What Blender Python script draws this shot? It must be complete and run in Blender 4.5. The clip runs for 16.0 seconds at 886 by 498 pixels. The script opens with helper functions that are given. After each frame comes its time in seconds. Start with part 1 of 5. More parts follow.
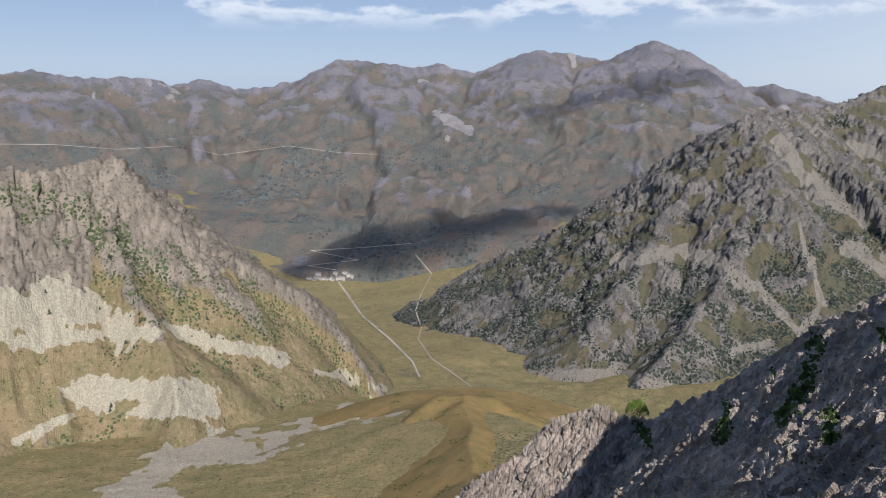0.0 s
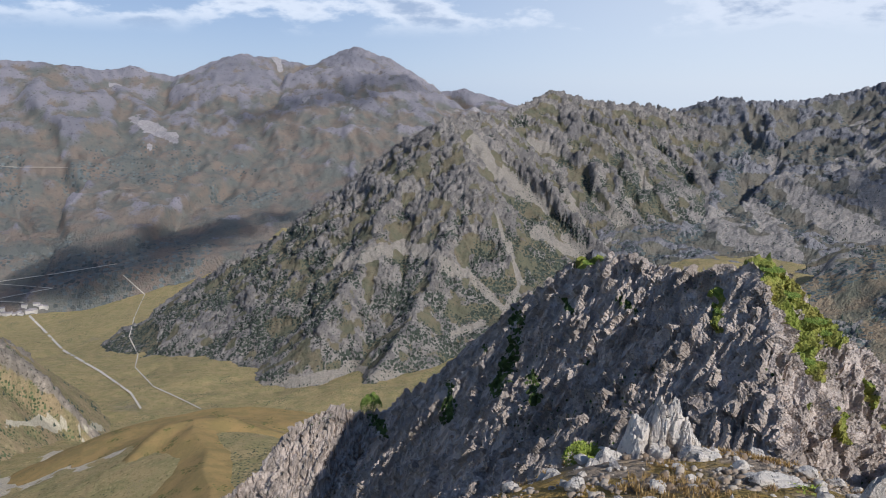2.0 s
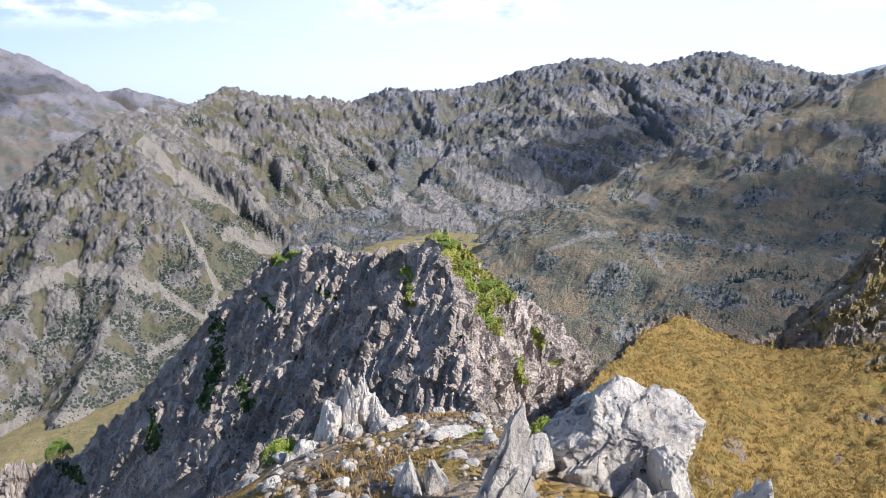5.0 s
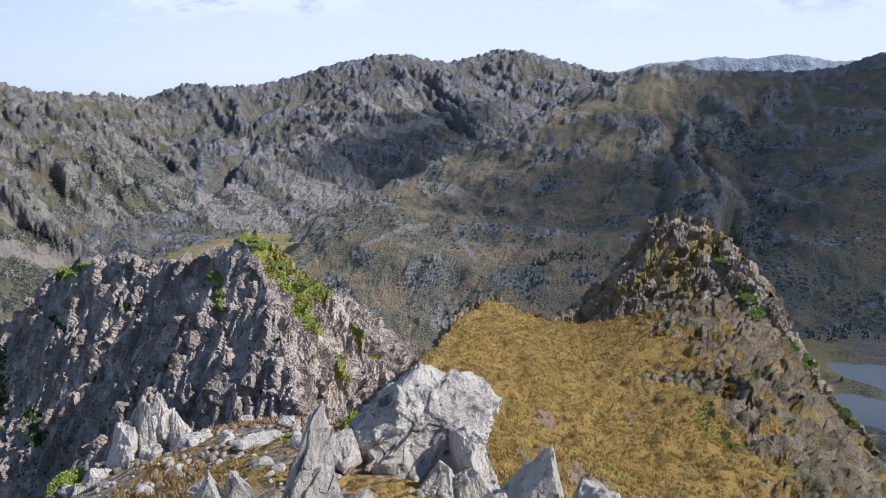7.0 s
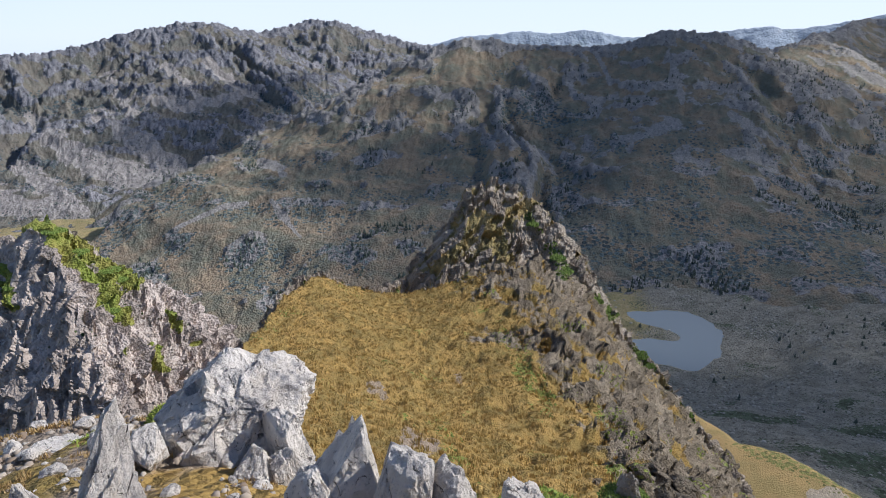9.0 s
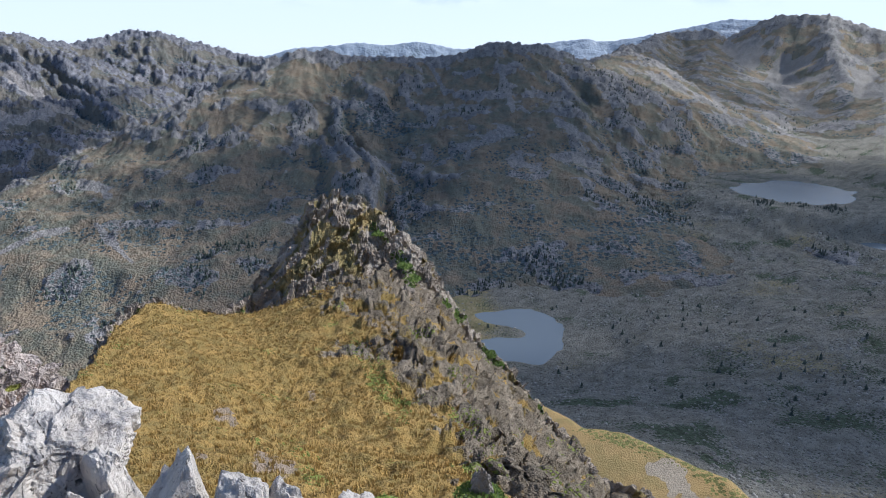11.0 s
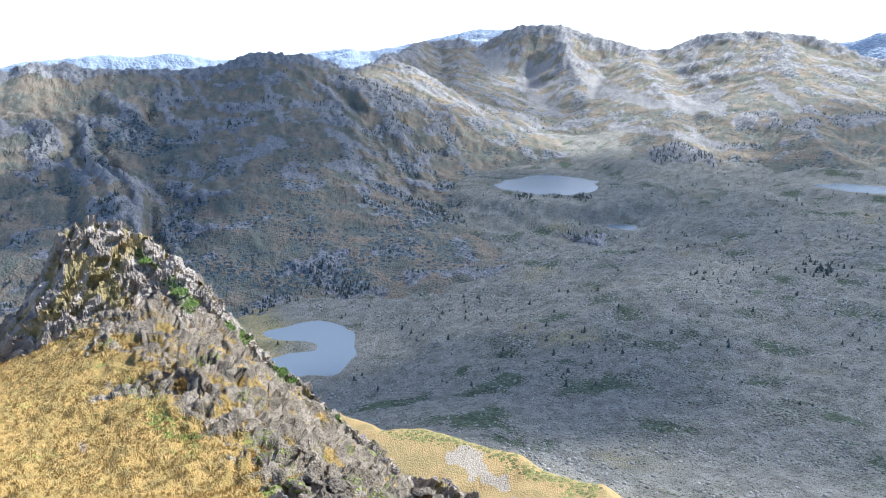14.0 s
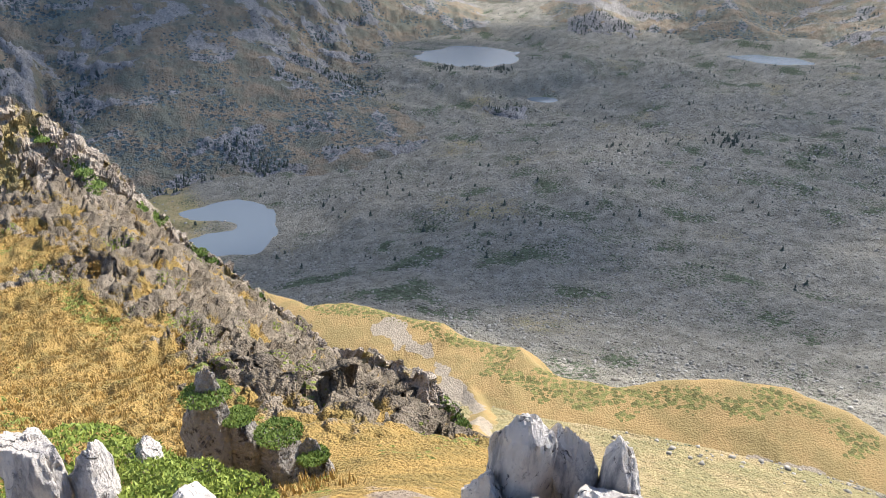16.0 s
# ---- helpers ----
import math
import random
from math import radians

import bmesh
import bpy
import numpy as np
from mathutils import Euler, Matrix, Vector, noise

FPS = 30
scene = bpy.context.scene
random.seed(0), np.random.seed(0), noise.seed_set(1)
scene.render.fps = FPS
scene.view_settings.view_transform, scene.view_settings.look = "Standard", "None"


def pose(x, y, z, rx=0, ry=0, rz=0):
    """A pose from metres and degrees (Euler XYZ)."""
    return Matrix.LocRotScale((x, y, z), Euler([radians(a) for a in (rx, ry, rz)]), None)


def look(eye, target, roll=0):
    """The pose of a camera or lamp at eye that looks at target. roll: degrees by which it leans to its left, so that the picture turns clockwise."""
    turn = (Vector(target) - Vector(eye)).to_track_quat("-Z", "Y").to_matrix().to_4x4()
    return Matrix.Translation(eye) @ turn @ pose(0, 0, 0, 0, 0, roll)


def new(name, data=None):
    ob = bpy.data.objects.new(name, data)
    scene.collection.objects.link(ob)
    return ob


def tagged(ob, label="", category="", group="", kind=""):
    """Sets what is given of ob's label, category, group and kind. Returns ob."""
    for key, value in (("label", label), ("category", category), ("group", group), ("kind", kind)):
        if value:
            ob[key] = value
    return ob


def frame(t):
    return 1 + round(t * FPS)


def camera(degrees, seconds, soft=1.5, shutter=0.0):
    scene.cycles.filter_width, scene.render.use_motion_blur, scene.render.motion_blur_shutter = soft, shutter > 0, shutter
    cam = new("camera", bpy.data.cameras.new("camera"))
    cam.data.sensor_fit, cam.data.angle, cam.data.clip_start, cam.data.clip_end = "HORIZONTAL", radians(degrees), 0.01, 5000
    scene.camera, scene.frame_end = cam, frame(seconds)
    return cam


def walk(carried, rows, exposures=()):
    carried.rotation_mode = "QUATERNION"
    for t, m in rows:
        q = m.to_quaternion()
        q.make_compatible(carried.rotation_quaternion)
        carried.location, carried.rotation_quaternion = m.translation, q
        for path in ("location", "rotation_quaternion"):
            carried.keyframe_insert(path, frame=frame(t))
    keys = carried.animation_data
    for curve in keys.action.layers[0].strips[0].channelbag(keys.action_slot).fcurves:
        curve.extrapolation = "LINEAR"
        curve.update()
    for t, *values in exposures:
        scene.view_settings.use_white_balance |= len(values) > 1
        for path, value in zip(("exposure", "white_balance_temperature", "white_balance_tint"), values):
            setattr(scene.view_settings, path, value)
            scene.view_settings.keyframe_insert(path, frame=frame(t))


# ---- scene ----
# Plan: x right of the first view, y ahead, z up; the eye turns on a summit, at z = 0.
# Bearings run clockwise from y, in degrees.

# ---------------------------------------------------------------- camera
cam = camera(64.7, 16.0, soft=1.0)
ARM = 0.5
TURNS = [
    (0.0, 0.00, -14.06, -0.18), (0.5, -5.37, -13.86, -0.28), (1.0, -10.79, -13.68, -0.37),
    (1.5, -16.62, -13.65, -0.42), (2.0, -22.97, -13.57, -0.55), (2.5, -28.38, -13.35, -0.29),
    (3.0, -33.12, -13.23, -0.05), (5.5, -52.40, -14.28, 0.88), (6.0, -56.52, -14.40, 0.69),
    (6.5, -60.38, -14.51, 0.47), (7.0, -63.91, -14.57, 0.51), (7.5, -67.26, -14.89, 0.40),
    (8.0, -70.98, -16.05, 0.27), (8.5, -74.71, -16.60, 0.02), (9.0, -78.42, -16.76, -0.38),
    (11.5, -94.82, -15.41, -0.36), (12.0, -98.57, -15.04, -0.43), (12.5, -102.33, -14.82, -0.32),
    (13.0, -105.53, -14.65, -0.16), (13.5, -107.64, -14.46, 0.40), (14.0, -109.86, -15.08, 0.41),
    (14.5, -111.73, -17.42, 0.12), (15.0, -113.13, -20.26, -0.01), (15.5, -114.51, -23.03, -0.33),
    (16.0, -116.24, -25.24, -0.71),
]
walk(cam, [(t, pose(-ARM * math.sin(radians(a)), ARM * math.cos(radians(a)), 0, 90 + p, r, a)) for t, a, p, r in TURNS],
     [(0.0, 0.0, 6000, 12), (3.0, 0.03, 5750, 11.5), (5.5, 0.65, 5800, 12), (6.0, 0.4, 5750, 12), (7.0, 0.2, 5700, 12), (9.0, 0.3, 5700, 12), (11.5, 0.42, 5350, 11), (12.5, 0.92, 5200, 10.5), (13.5, 1.42, 5250, 10.5), (14.0, 1.45, 5300, 10.5), (15.0, 1.45, 5500, 11), (16.0, 1.2, 6000, 12.5)])

# ---------------------------------------------------------------- light
SUN_BEARING, SUN_HEIGHT = 161.0, 39.0
world = bpy.data.worlds.new("sky")
scene.world = world
world.use_nodes = True
wn = world.node_tree.nodes
sky = wn.new("ShaderNodeTexSky")
sky.sky_type = 'NISHITA'
sky.sun_disc = False
sky.sun_elevation = radians(SUN_HEIGHT)
sky.sun_rotation = radians(SUN_BEARING)
sky.altitude = 2400
sky.dust_density = 0.4
sky.ozone_density = 2.5
wn["Background"].inputs["Strength"].default_value = 0.11
world.node_tree.links.new(sky.outputs[0], wn["Background"].inputs[0])
sun = bpy.data.lights.new("sun", 'SUN')
sun.energy, sun.angle, sun.color = 4.2, radians(0.6), (1.0, 0.93, 0.82)
new("sun", sun).matrix_world = look(
    (300 * math.sin(radians(SUN_BEARING)), 300 * math.cos(radians(SUN_BEARING)), 300 * math.tan(radians(SUN_HEIGHT))), (0, 0, 0))


# ---------------------------------------------------------------- noise on arrays
def _hash(ix, iy, seed):
    n = (ix.astype(np.int64) * 374761393 + iy.astype(np.int64) * 668265263 + seed * 974711) & 0xFFFFFFFF
    n = ((n ^ (n >> 13)) * 1274126177) & 0xFFFFFFFF
    n = ((n ^ (n >> 16)) * 2246822519) & 0xFFFFFFFF
    return ((n ^ (n >> 15)) & 0xFFFFFF) / float(0xFFFFFF)


SHUFFLE = np.random.default_rng(77).permutation(1024).astype(np.int32)
SHUFFLE = np.concatenate([SHUFFLE, SHUFFLE])
WAYS = np.random.default_rng(78).uniform(0, 2 * np.pi, 1024)
WAY_X, WAY_Y = np.cos(WAYS), np.sin(WAYS)


def grad(x, y, seed=0):
    """Gradient noise, about -1 to 1."""
    x0, y0 = np.floor(x), np.floor(y)
    fx, fy = x - x0, y - y0
    ux, uy = fx * fx * fx * (fx * (fx * 6 - 15) + 10), fy * fy * fy * (fy * (fy * 6 - 15) + 10)
    ix, iy = (x0.astype(np.int32) + 131 * seed) & 1023, (y0.astype(np.int32) + 71 * seed) & 1023
    row, row1 = SHUFFLE[ix], SHUFFLE[(ix + 1) & 1023]
    iy1 = (iy + 1) & 1023

    def corner(h, dx, dy):
        return WAY_X[h] * dx + WAY_Y[h] * dy
    n0 = corner(SHUFFLE[row + iy], fx, fy)
    n0 += (corner(SHUFFLE[row1 + iy], fx - 1, fy) - n0) * ux
    n1 = corner(SHUFFLE[row + iy1], fx, fy - 1)
    n1 += (corner(SHUFFLE[row1 + iy1], fx - 1, fy - 1) - n1) * ux
    return (n0 + (n1 - n0) * uy) * 1.5


def fbm(x, y, octaves=4, seed=0, gain=0.5):
    total, a, k = 0.0, 1.0, 1.0
    for i in range(octaves):
        total = total + a * grad(x * k + 17.3 * i, y * k - 9.1 * i, seed + i)
        a, k = a * gain, k * 2.03
    return total


def ridged(x, y, octaves=4, seed=0, gain=0.5):
    """Sharp crests, 0 to about 1."""
    total, a, k, norm = 0.0, 1.0, 1.0, 0.0
    for i in range(octaves):
        total = total + a * (1 - np.abs(grad(x * k + 11.7 * i, y * k + 5.3 * i, seed + i)))
        norm += a
        a, k = a * gain, k * 2.07
    return total / norm


def facets3(p, seed=0, tilt=0.9):
    """Broken cells in space, each a tilted plane of its own height; gives the height and a number of the cell's own."""
    c0 = np.floor(p)
    best = np.full(len(p), 1e9)
    win = np.zeros(p.shape)
    spot = np.zeros(p.shape)
    for i in (-1, 0, 1):
        for j in (-1, 0, 1):
            for k in (-1, 0, 1):
                c = c0 + (i, j, k)
                a, b = c[:, 0] + 7919 * c[:, 2], c[:, 1] + 10473 * c[:, 2]
                q = c + 0.5 + 0.8 * (np.stack([_hash(a, b, seed), _hash(a, b, seed + 7), _hash(a, b, seed + 11)], -1) - 0.5)
                dd = ((p - q) ** 2).sum(-1)
                near = dd < best
                best[near], win[near], spot[near] = dd[near], c[near], q[near]
    a, b = win[:, 0] + 7919 * win[:, 2], win[:, 1] + 10473 * win[:, 2]
    own = _hash(a, b, seed + 19)
    way = np.stack([_hash(a, b, seed + 23), _hash(a, b, seed + 29), _hash(a, b, seed + 31)], -1) - 0.5
    return own - 0.5 + 2 * tilt * ((p - spot) * way).sum(-1), own


def normals(x, y, z):
    """Unit normals of a grid of points, facing up."""
    g = np.stack([x, y, z], -1)
    n = np.cross(np.gradient(g, axis=1), np.gradient(g, axis=0))
    n /= np.linalg.norm(n, axis=-1, keepdims=True) + 1e-9
    return np.where(n[..., 2:] < 0, -n, n)


def slab_axes(bearing, lean):
    """Axes of upright slabs seen at that bearing: across the slab, along the view, and its long edge leaning to the right."""
    a, k = radians(bearing), radians(lean)
    right, ahead, up = np.array([math.cos(a), -math.sin(a), 0]), np.array([math.sin(a), math.cos(a), 0]), np.array([0, 0, 1.0])
    return np.stack([right * math.cos(k) - up * math.sin(k), ahead, right * math.sin(k) + up * math.cos(k)])


def roughen(x, y, z, amount, cell, axes, depth, seed, steps=((1, 1), (0.42, 0.42)), tilt=0.9):
    """Breaks a grid of points into slabs of that cell size along its normals, where amount is above nothing.
    Gives the points, the relief and the cells' own numbers."""
    m = amount > 0.01
    n = normals(x, y, z)[m]
    p = np.stack([x, y, z], -1)[m]
    warp = np.stack([fbm(p[:, 0] / (cell[0] * 5), p[:, 1] / (cell[0] * 5) + p[:, 2] / (cell[2] * 4), 3, seed + k) for k in (1, 2, 3)], -1)
    q = (p @ axes.T) / np.array(cell) + 0.6 * warp
    relief, own = 0.0, 0.0
    for i, (size, deep) in enumerate(steps):
        v, o = facets3(q / size + 0.35 * i, seed + 40 * i, tilt)
        relief, own = relief + v * deep, own + o / len(steps)
    p = p + n * (relief * depth * amount[m])[:, None]
    out = []
    for k, a in enumerate((x, y, z)):
        a = a.copy()
        a[m] = p[:, k]
        out.append(a)
    r, o = np.zeros(x.shape), np.full(x.shape, 0.5)
    r[m], o[m] = relief, own
    return (*out, r, o)


def box_mean(a, k):
    """Mean over 2k + 1 cells each way."""
    for axis in (0, 1):
        pad = [(0, 0), (0, 0)]
        pad[axis] = (k + 1, k)
        c = np.cumsum(np.pad(a, pad, mode="edge"), axis=axis)
        n = a.shape[axis]
        a = (np.take(c, np.arange(2 * k + 1, n + 2 * k + 1), axis) - np.take(c, np.arange(n), axis)) / (2 * k + 1)
    return a


def strokes(b, e, lines, ragged=0.0):
    """1 on patches laid along lines of (bearing, rise) with a half width in degrees, as the summit sees them; soft at the rim."""
    out = np.zeros(b.shape)
    for points, w in lines:
        d = np.full(b.shape, 99.0)
        for (b0, e0), (b1, e1) in zip(points, points[1:] or points):
            k = math.cos(radians(e0))
            dx, dy = (b1 - b0) * k, e1 - e0
            t = np.clip(((b - b0) * k * dx + (e - e0) * dy) / max(dx * dx + dy * dy, 1e-9), 0, 1)
            d = np.minimum(d, np.hypot((b - b0) * k - t * dx, e - e0 - t * dy))
        out = np.maximum(out, smooth(-0.25, 0.35, 1 - d / w + ragged))
    return out


def smooth(a, b, v):
    t = np.clip((v - a) / (b - a), 0, 1)
    return t * t * (3 - 2 * t)


# ---------------------------------------------------------------- forms of land
def at(bearing, distance, height):
    return (distance * math.sin(radians(bearing)), distance * math.cos(radians(bearing)), height)


def crest(*points):
    return [at(*p) for p in points]


def ridge_height(x, y, lines):
    """Highest of the ridge lines over x, y. A line: its points, the fall past it and on the summit's side, and how hollow the sides are.
    Gives the height, the way along and the way from the line."""
    h = np.full(x.shape, -1e9)
    along, off = np.zeros(x.shape), np.zeros(x.shape)
    bearing, reach = np.degrees(np.arctan2(x, y)), np.hypot(x, y)
    for number, (points, past, front, hollow) in enumerate(lines):
        run = 37.0 * number
        fall = past
        if past != front:
            line = sorted((math.degrees(math.atan2(q[0], q[1])), math.hypot(q[0], q[1])) for q in points)
            fall = np.where(reach > np.interp(bearing, [q[0] for q in line], [q[1] for q in line]), past, front)
        for (ax, ay, az), (bx, by, bz) in zip(points, points[1:]):
            dx, dy = bx - ax, by - ay
            length = math.hypot(dx, dy)
            t = np.clip(((x - ax) * dx + (y - ay) * dy) / length ** 2, 0, 1)
            ex, ey = x - ax - t * dx, y - ay - t * dy
            dist = np.hypot(ex, ey)
            drop = fall * dist if not hollow else fall * hollow * (1 - np.exp(-dist / hollow)) * 0.6 + fall * dist * 0.4
            z = az + t * (bz - az) - drop
            win = z > h
            h = np.where(win, z, h)
            along, off = np.where(win, run + t * length, along), np.where(win, dist, off)
            run += length
    return h, along, off


def polar(b0, b1, nb, r0, r1, nr, log=True):
    """Grid of plan points: nr rows outwards, nb bearings."""
    b = np.radians(np.linspace(b0, b1, nb))
    r = np.geomspace(r0, r1, nr) if log else np.linspace(r0, r1, nr)
    rr, bb = np.meshgrid(r, b, indexing="ij")
    return rr * np.sin(bb), rr * np.cos(bb)


GRIDS = {}


def sheet(name, x, y, z, keep, material, fields=None, smooth_shade=True):
    """One mesh from a grid of points; faces only where keep holds; fields become point attributes."""
    nr, nb = x.shape
    idx = np.arange(nr * nb).reshape(nr, nb)
    k = keep[:-1, :-1] | keep[1:, :-1] | keep[1:, 1:] | keep[:-1, 1:]
    quads = np.stack([idx[:-1, :-1], idx[:-1, 1:], idx[1:, 1:], idx[1:, :-1]], -1)[k]
    used = np.zeros(nr * nb, bool)
    used[quads.ravel()] = True
    remap = np.cumsum(used) - 1
    co = np.stack([x, y, z], -1).reshape(-1, 3)[used]
    quads = remap[quads]
    me = bpy.data.meshes.new(name)
    me.vertices.add(len(co))
    me.vertices.foreach_set("co", co.astype(np.float32).ravel())
    me.loops.add(quads.size)
    me.loops.foreach_set("vertex_index", quads.astype(np.int32).ravel())
    me.polygons.add(len(quads))
    me.polygons.foreach_set("loop_start", (np.arange(len(quads)) * 4).astype(np.int32))
    me.polygons.foreach_set("use_smooth", np.full(len(quads), smooth_shade))
    me.update(calc_edges=True)
    if fields is not None and "streak" not in fields:
        k = np.maximum(np.hypot(x, y), 4) / 90
        fields["streak"] = 0.5 + 0.45 * fbm(x / k.mean(), y / k.mean(), 4, 19)
    for key, values in (fields or {}).items():
        layer = me.attributes.new(key, 'FLOAT', 'POINT')
        layer.data.foreach_set("value", np.clip(values, 0, 1).reshape(-1)[used].astype(np.float32))
    me.materials.append(material)
    return new(name, me)


# ---------------------------------------------------------------- materials
def nodes_of(name):
    m = bpy.data.materials.new(name)
    m.use_nodes = True
    return m, m.node_tree.nodes, m.node_tree.links, m.node_tree.nodes["Principled BSDF"]


def mixed(nodes, links, fac, a, b):
    mix = nodes.new("ShaderNodeMix")
    mix.data_type = 'RGBA'
    for socket, value in ((mix.inputs[0], fac), (mix.inputs[6], a), (mix.inputs[7], b)):
        if isinstance(value, (int, float)):
            socket.default_value = value
        elif isinstance(value, tuple):
            socket.default_value = (*value, 1)
        else:
            links.new(value, socket)
    return mix.outputs[2]


def noise_node(nodes, links, size, detail=5, rough=0.6, stretch=(1, 1, 1), source=None):
    geo = nodes.new("ShaderNodeNewGeometry")
    mp = nodes.new("ShaderNodeMapping")
    mp.inputs["Scale"].default_value = tuple(s / size for s in stretch)
    links.new(source or geo.outputs["Position"], mp.inputs["Vector"])
    n = nodes.new("ShaderNodeTexNoise")
    n.inputs["Scale"].default_value = 1.0
    n.inputs["Detail"].default_value = detail
    n.inputs["Roughness"].default_value = rough
    links.new(mp.outputs[0], n.inputs["Vector"])
    return n.outputs["Fac"]


def ramp(nodes, links, fac, lo, hi):
    r = nodes.new("ShaderNodeMapRange")
    r.interpolation_type = 'SMOOTHSTEP'
    r.inputs["From Min"].default_value, r.inputs["From Max"].default_value = lo, hi
    links.new(fac, r.inputs["Value"])
    return r.outputs[0]


def attribute(nodes, key):
    a = nodes.new("ShaderNodeAttribute")
    a.attribute_name = key
    return a.outputs["Fac"]


def math_node(nodes, links, op, a, b):
    m = nodes.new("ShaderNodeMath")
    m.operation = op
    for s, v in zip(m.inputs, (a, b)):
        if isinstance(v, (int, float)):
            s.default_value = v
        else:
            links.new(v, s)
    return m.outputs[0]


def bumped(nodes, links, shader, height, strength, distance):
    b = nodes.new("ShaderNodeBump")
    b.inputs["Strength"].default_value = strength
    b.inputs["Distance"].default_value = distance
    links.new(height, b.inputs["Height"])
    links.new(b.outputs[0], shader.inputs["Normal"])


def land(name, rock, rock2, grass, grass2, scree, shrub, unit, bump=0.7, grain=1.0):
    """Mountain ground: rock, grass, scree and low shrub laid out by the sheet's own fields, with grain of size unit and
    crevice shade painted on rock.
    """
    m, nodes, links, bsdf = nodes_of(name)
    coarse = noise_node(nodes, links, unit * 6, 5, 0.62)
    fine = noise_node(nodes, links, unit, 6, 0.72)
    fine = math_node(nodes, links, 'ADD', math_node(nodes, links, 'MULTIPLY', math_node(nodes, links, 'SUBTRACT', fine, 0.5), grain), 0.5)

    def cells(size):
        v = nodes.new("ShaderNodeTexVoronoi")
        v.inputs["Scale"].default_value = 1 / size
        links.new(nodes.new("ShaderNodeNewGeometry").outputs["Position"], v.inputs["Vector"])
        hue = nodes.new("ShaderNodeSeparateColor")
        links.new(v.outputs["Color"], hue.inputs[0])
        return v.outputs["Distance"], hue.outputs[0]
    bush, bush_hue = cells(unit * 0.9)
    chip, chip_hue = cells(unit * 0.33)
    tall = math_node(nodes, links, 'ADD', math_node(nodes, links, 'MULTIPLY', attribute(nodes, "streak"), 0.7), math_node(nodes, links, 'MULTIPLY', coarse, 0.3))
    c_rock = mixed(nodes, links, ramp(nodes, links, tall, 0.3, 0.7), rock, rock2)
    # crevice shade painted in: rock darker in the bump's hollows, paler on its crests
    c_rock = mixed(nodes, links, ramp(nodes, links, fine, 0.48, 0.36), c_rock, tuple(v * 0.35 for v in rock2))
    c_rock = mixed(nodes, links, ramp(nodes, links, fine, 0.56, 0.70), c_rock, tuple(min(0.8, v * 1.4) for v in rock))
    c_grass = mixed(nodes, links, ramp(nodes, links, coarse, 0.38, 0.62), grass, grass2)
    c_grass = mixed(nodes, links, ramp(nodes, links, fine, 0.52, 0.66), c_grass, tuple(v * 0.5 for v in grass2))
    c_grass = mixed(nodes, links, ramp(nodes, links, fine, 0.46, 0.34), c_grass, tuple(v * 1.35 for v in grass))
    c_scree = mixed(nodes, links, chip_hue, tuple(v * 0.78 for v in scree), tuple(min(0.8, v * 1.12) for v in scree))

    def edge(key, spread=0.35):
        v = math_node(nodes, links, 'ADD', attribute(nodes, key), math_node(nodes, links, 'MULTIPLY', math_node(nodes, links, 'SUBTRACT', fine, 0.5), spread * 2))
        return ramp(nodes, links, v, 0.38, 0.62)
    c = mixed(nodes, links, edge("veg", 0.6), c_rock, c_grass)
    c = mixed(nodes, links, edge("scree", 0.3), c, c_scree)
    clump = math_node(nodes, links, 'SUBTRACT', math_node(nodes, links, 'ADD', attribute(nodes, "shrub"), math_node(nodes, links, 'MULTIPLY', math_node(nodes, links, 'SUBTRACT', fine, 0.5), 0.9)), bush)
    clump = math_node(nodes, links, 'SUBTRACT', clump, math_node(nodes, links, 'MULTIPLY', attribute(nodes, "scree"), 0.35))
    c = mixed(nodes, links, ramp(nodes, links, clump, 0.0, 0.12), c, mixed(nodes, links, bush_hue, tuple(v * 0.75 for v in shrub), tuple(v * 1.6 for v in shrub)))
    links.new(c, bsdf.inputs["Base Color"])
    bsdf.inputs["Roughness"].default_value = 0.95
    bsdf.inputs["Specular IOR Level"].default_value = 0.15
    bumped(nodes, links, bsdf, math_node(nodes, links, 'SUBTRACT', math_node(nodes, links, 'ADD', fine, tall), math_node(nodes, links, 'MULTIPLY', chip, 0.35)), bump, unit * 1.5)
    return m


# purple-grey rock, its tones lifted and cooled to carry painted haze
M_FAR = land("haze-tinted far ground", (0.33, 0.305, 0.325), (0.235, 0.225, 0.25), (0.265, 0.215, 0.175), (0.185, 0.19, 0.17), (0.45, 0.41, 0.40), (0.14, 0.155, 0.15), 18, 0.9, 0.6)
# grey granite with a slight blue haze painted into its tones
M_RIDGE = land("haze-tinted ridge granite", (0.29, 0.28, 0.285), (0.18, 0.18, 0.195), (0.175, 0.17, 0.14), (0.215, 0.19, 0.15), (0.37, 0.335, 0.30), (0.085, 0.10, 0.10), 9, 0.8, 0.8)
M_MID = land("mid mountain ground", (0.36, 0.325, 0.29), (0.205, 0.19, 0.18), (0.165, 0.16, 0.105), (0.225, 0.19, 0.125), (0.37, 0.33, 0.28), (0.06, 0.073, 0.057), 5.5, 0.9, 0.75)
# all tones raised, a painted stand-in for haze over the woods
M_SHADE = land("haze-lifted wooded ground", (0.33, 0.305, 0.275), (0.23, 0.215, 0.195), (0.185, 0.18, 0.13), (0.30, 0.23, 0.15), (0.31, 0.285, 0.25), (0.095, 0.115, 0.108), 8, 0.7, 0.75)
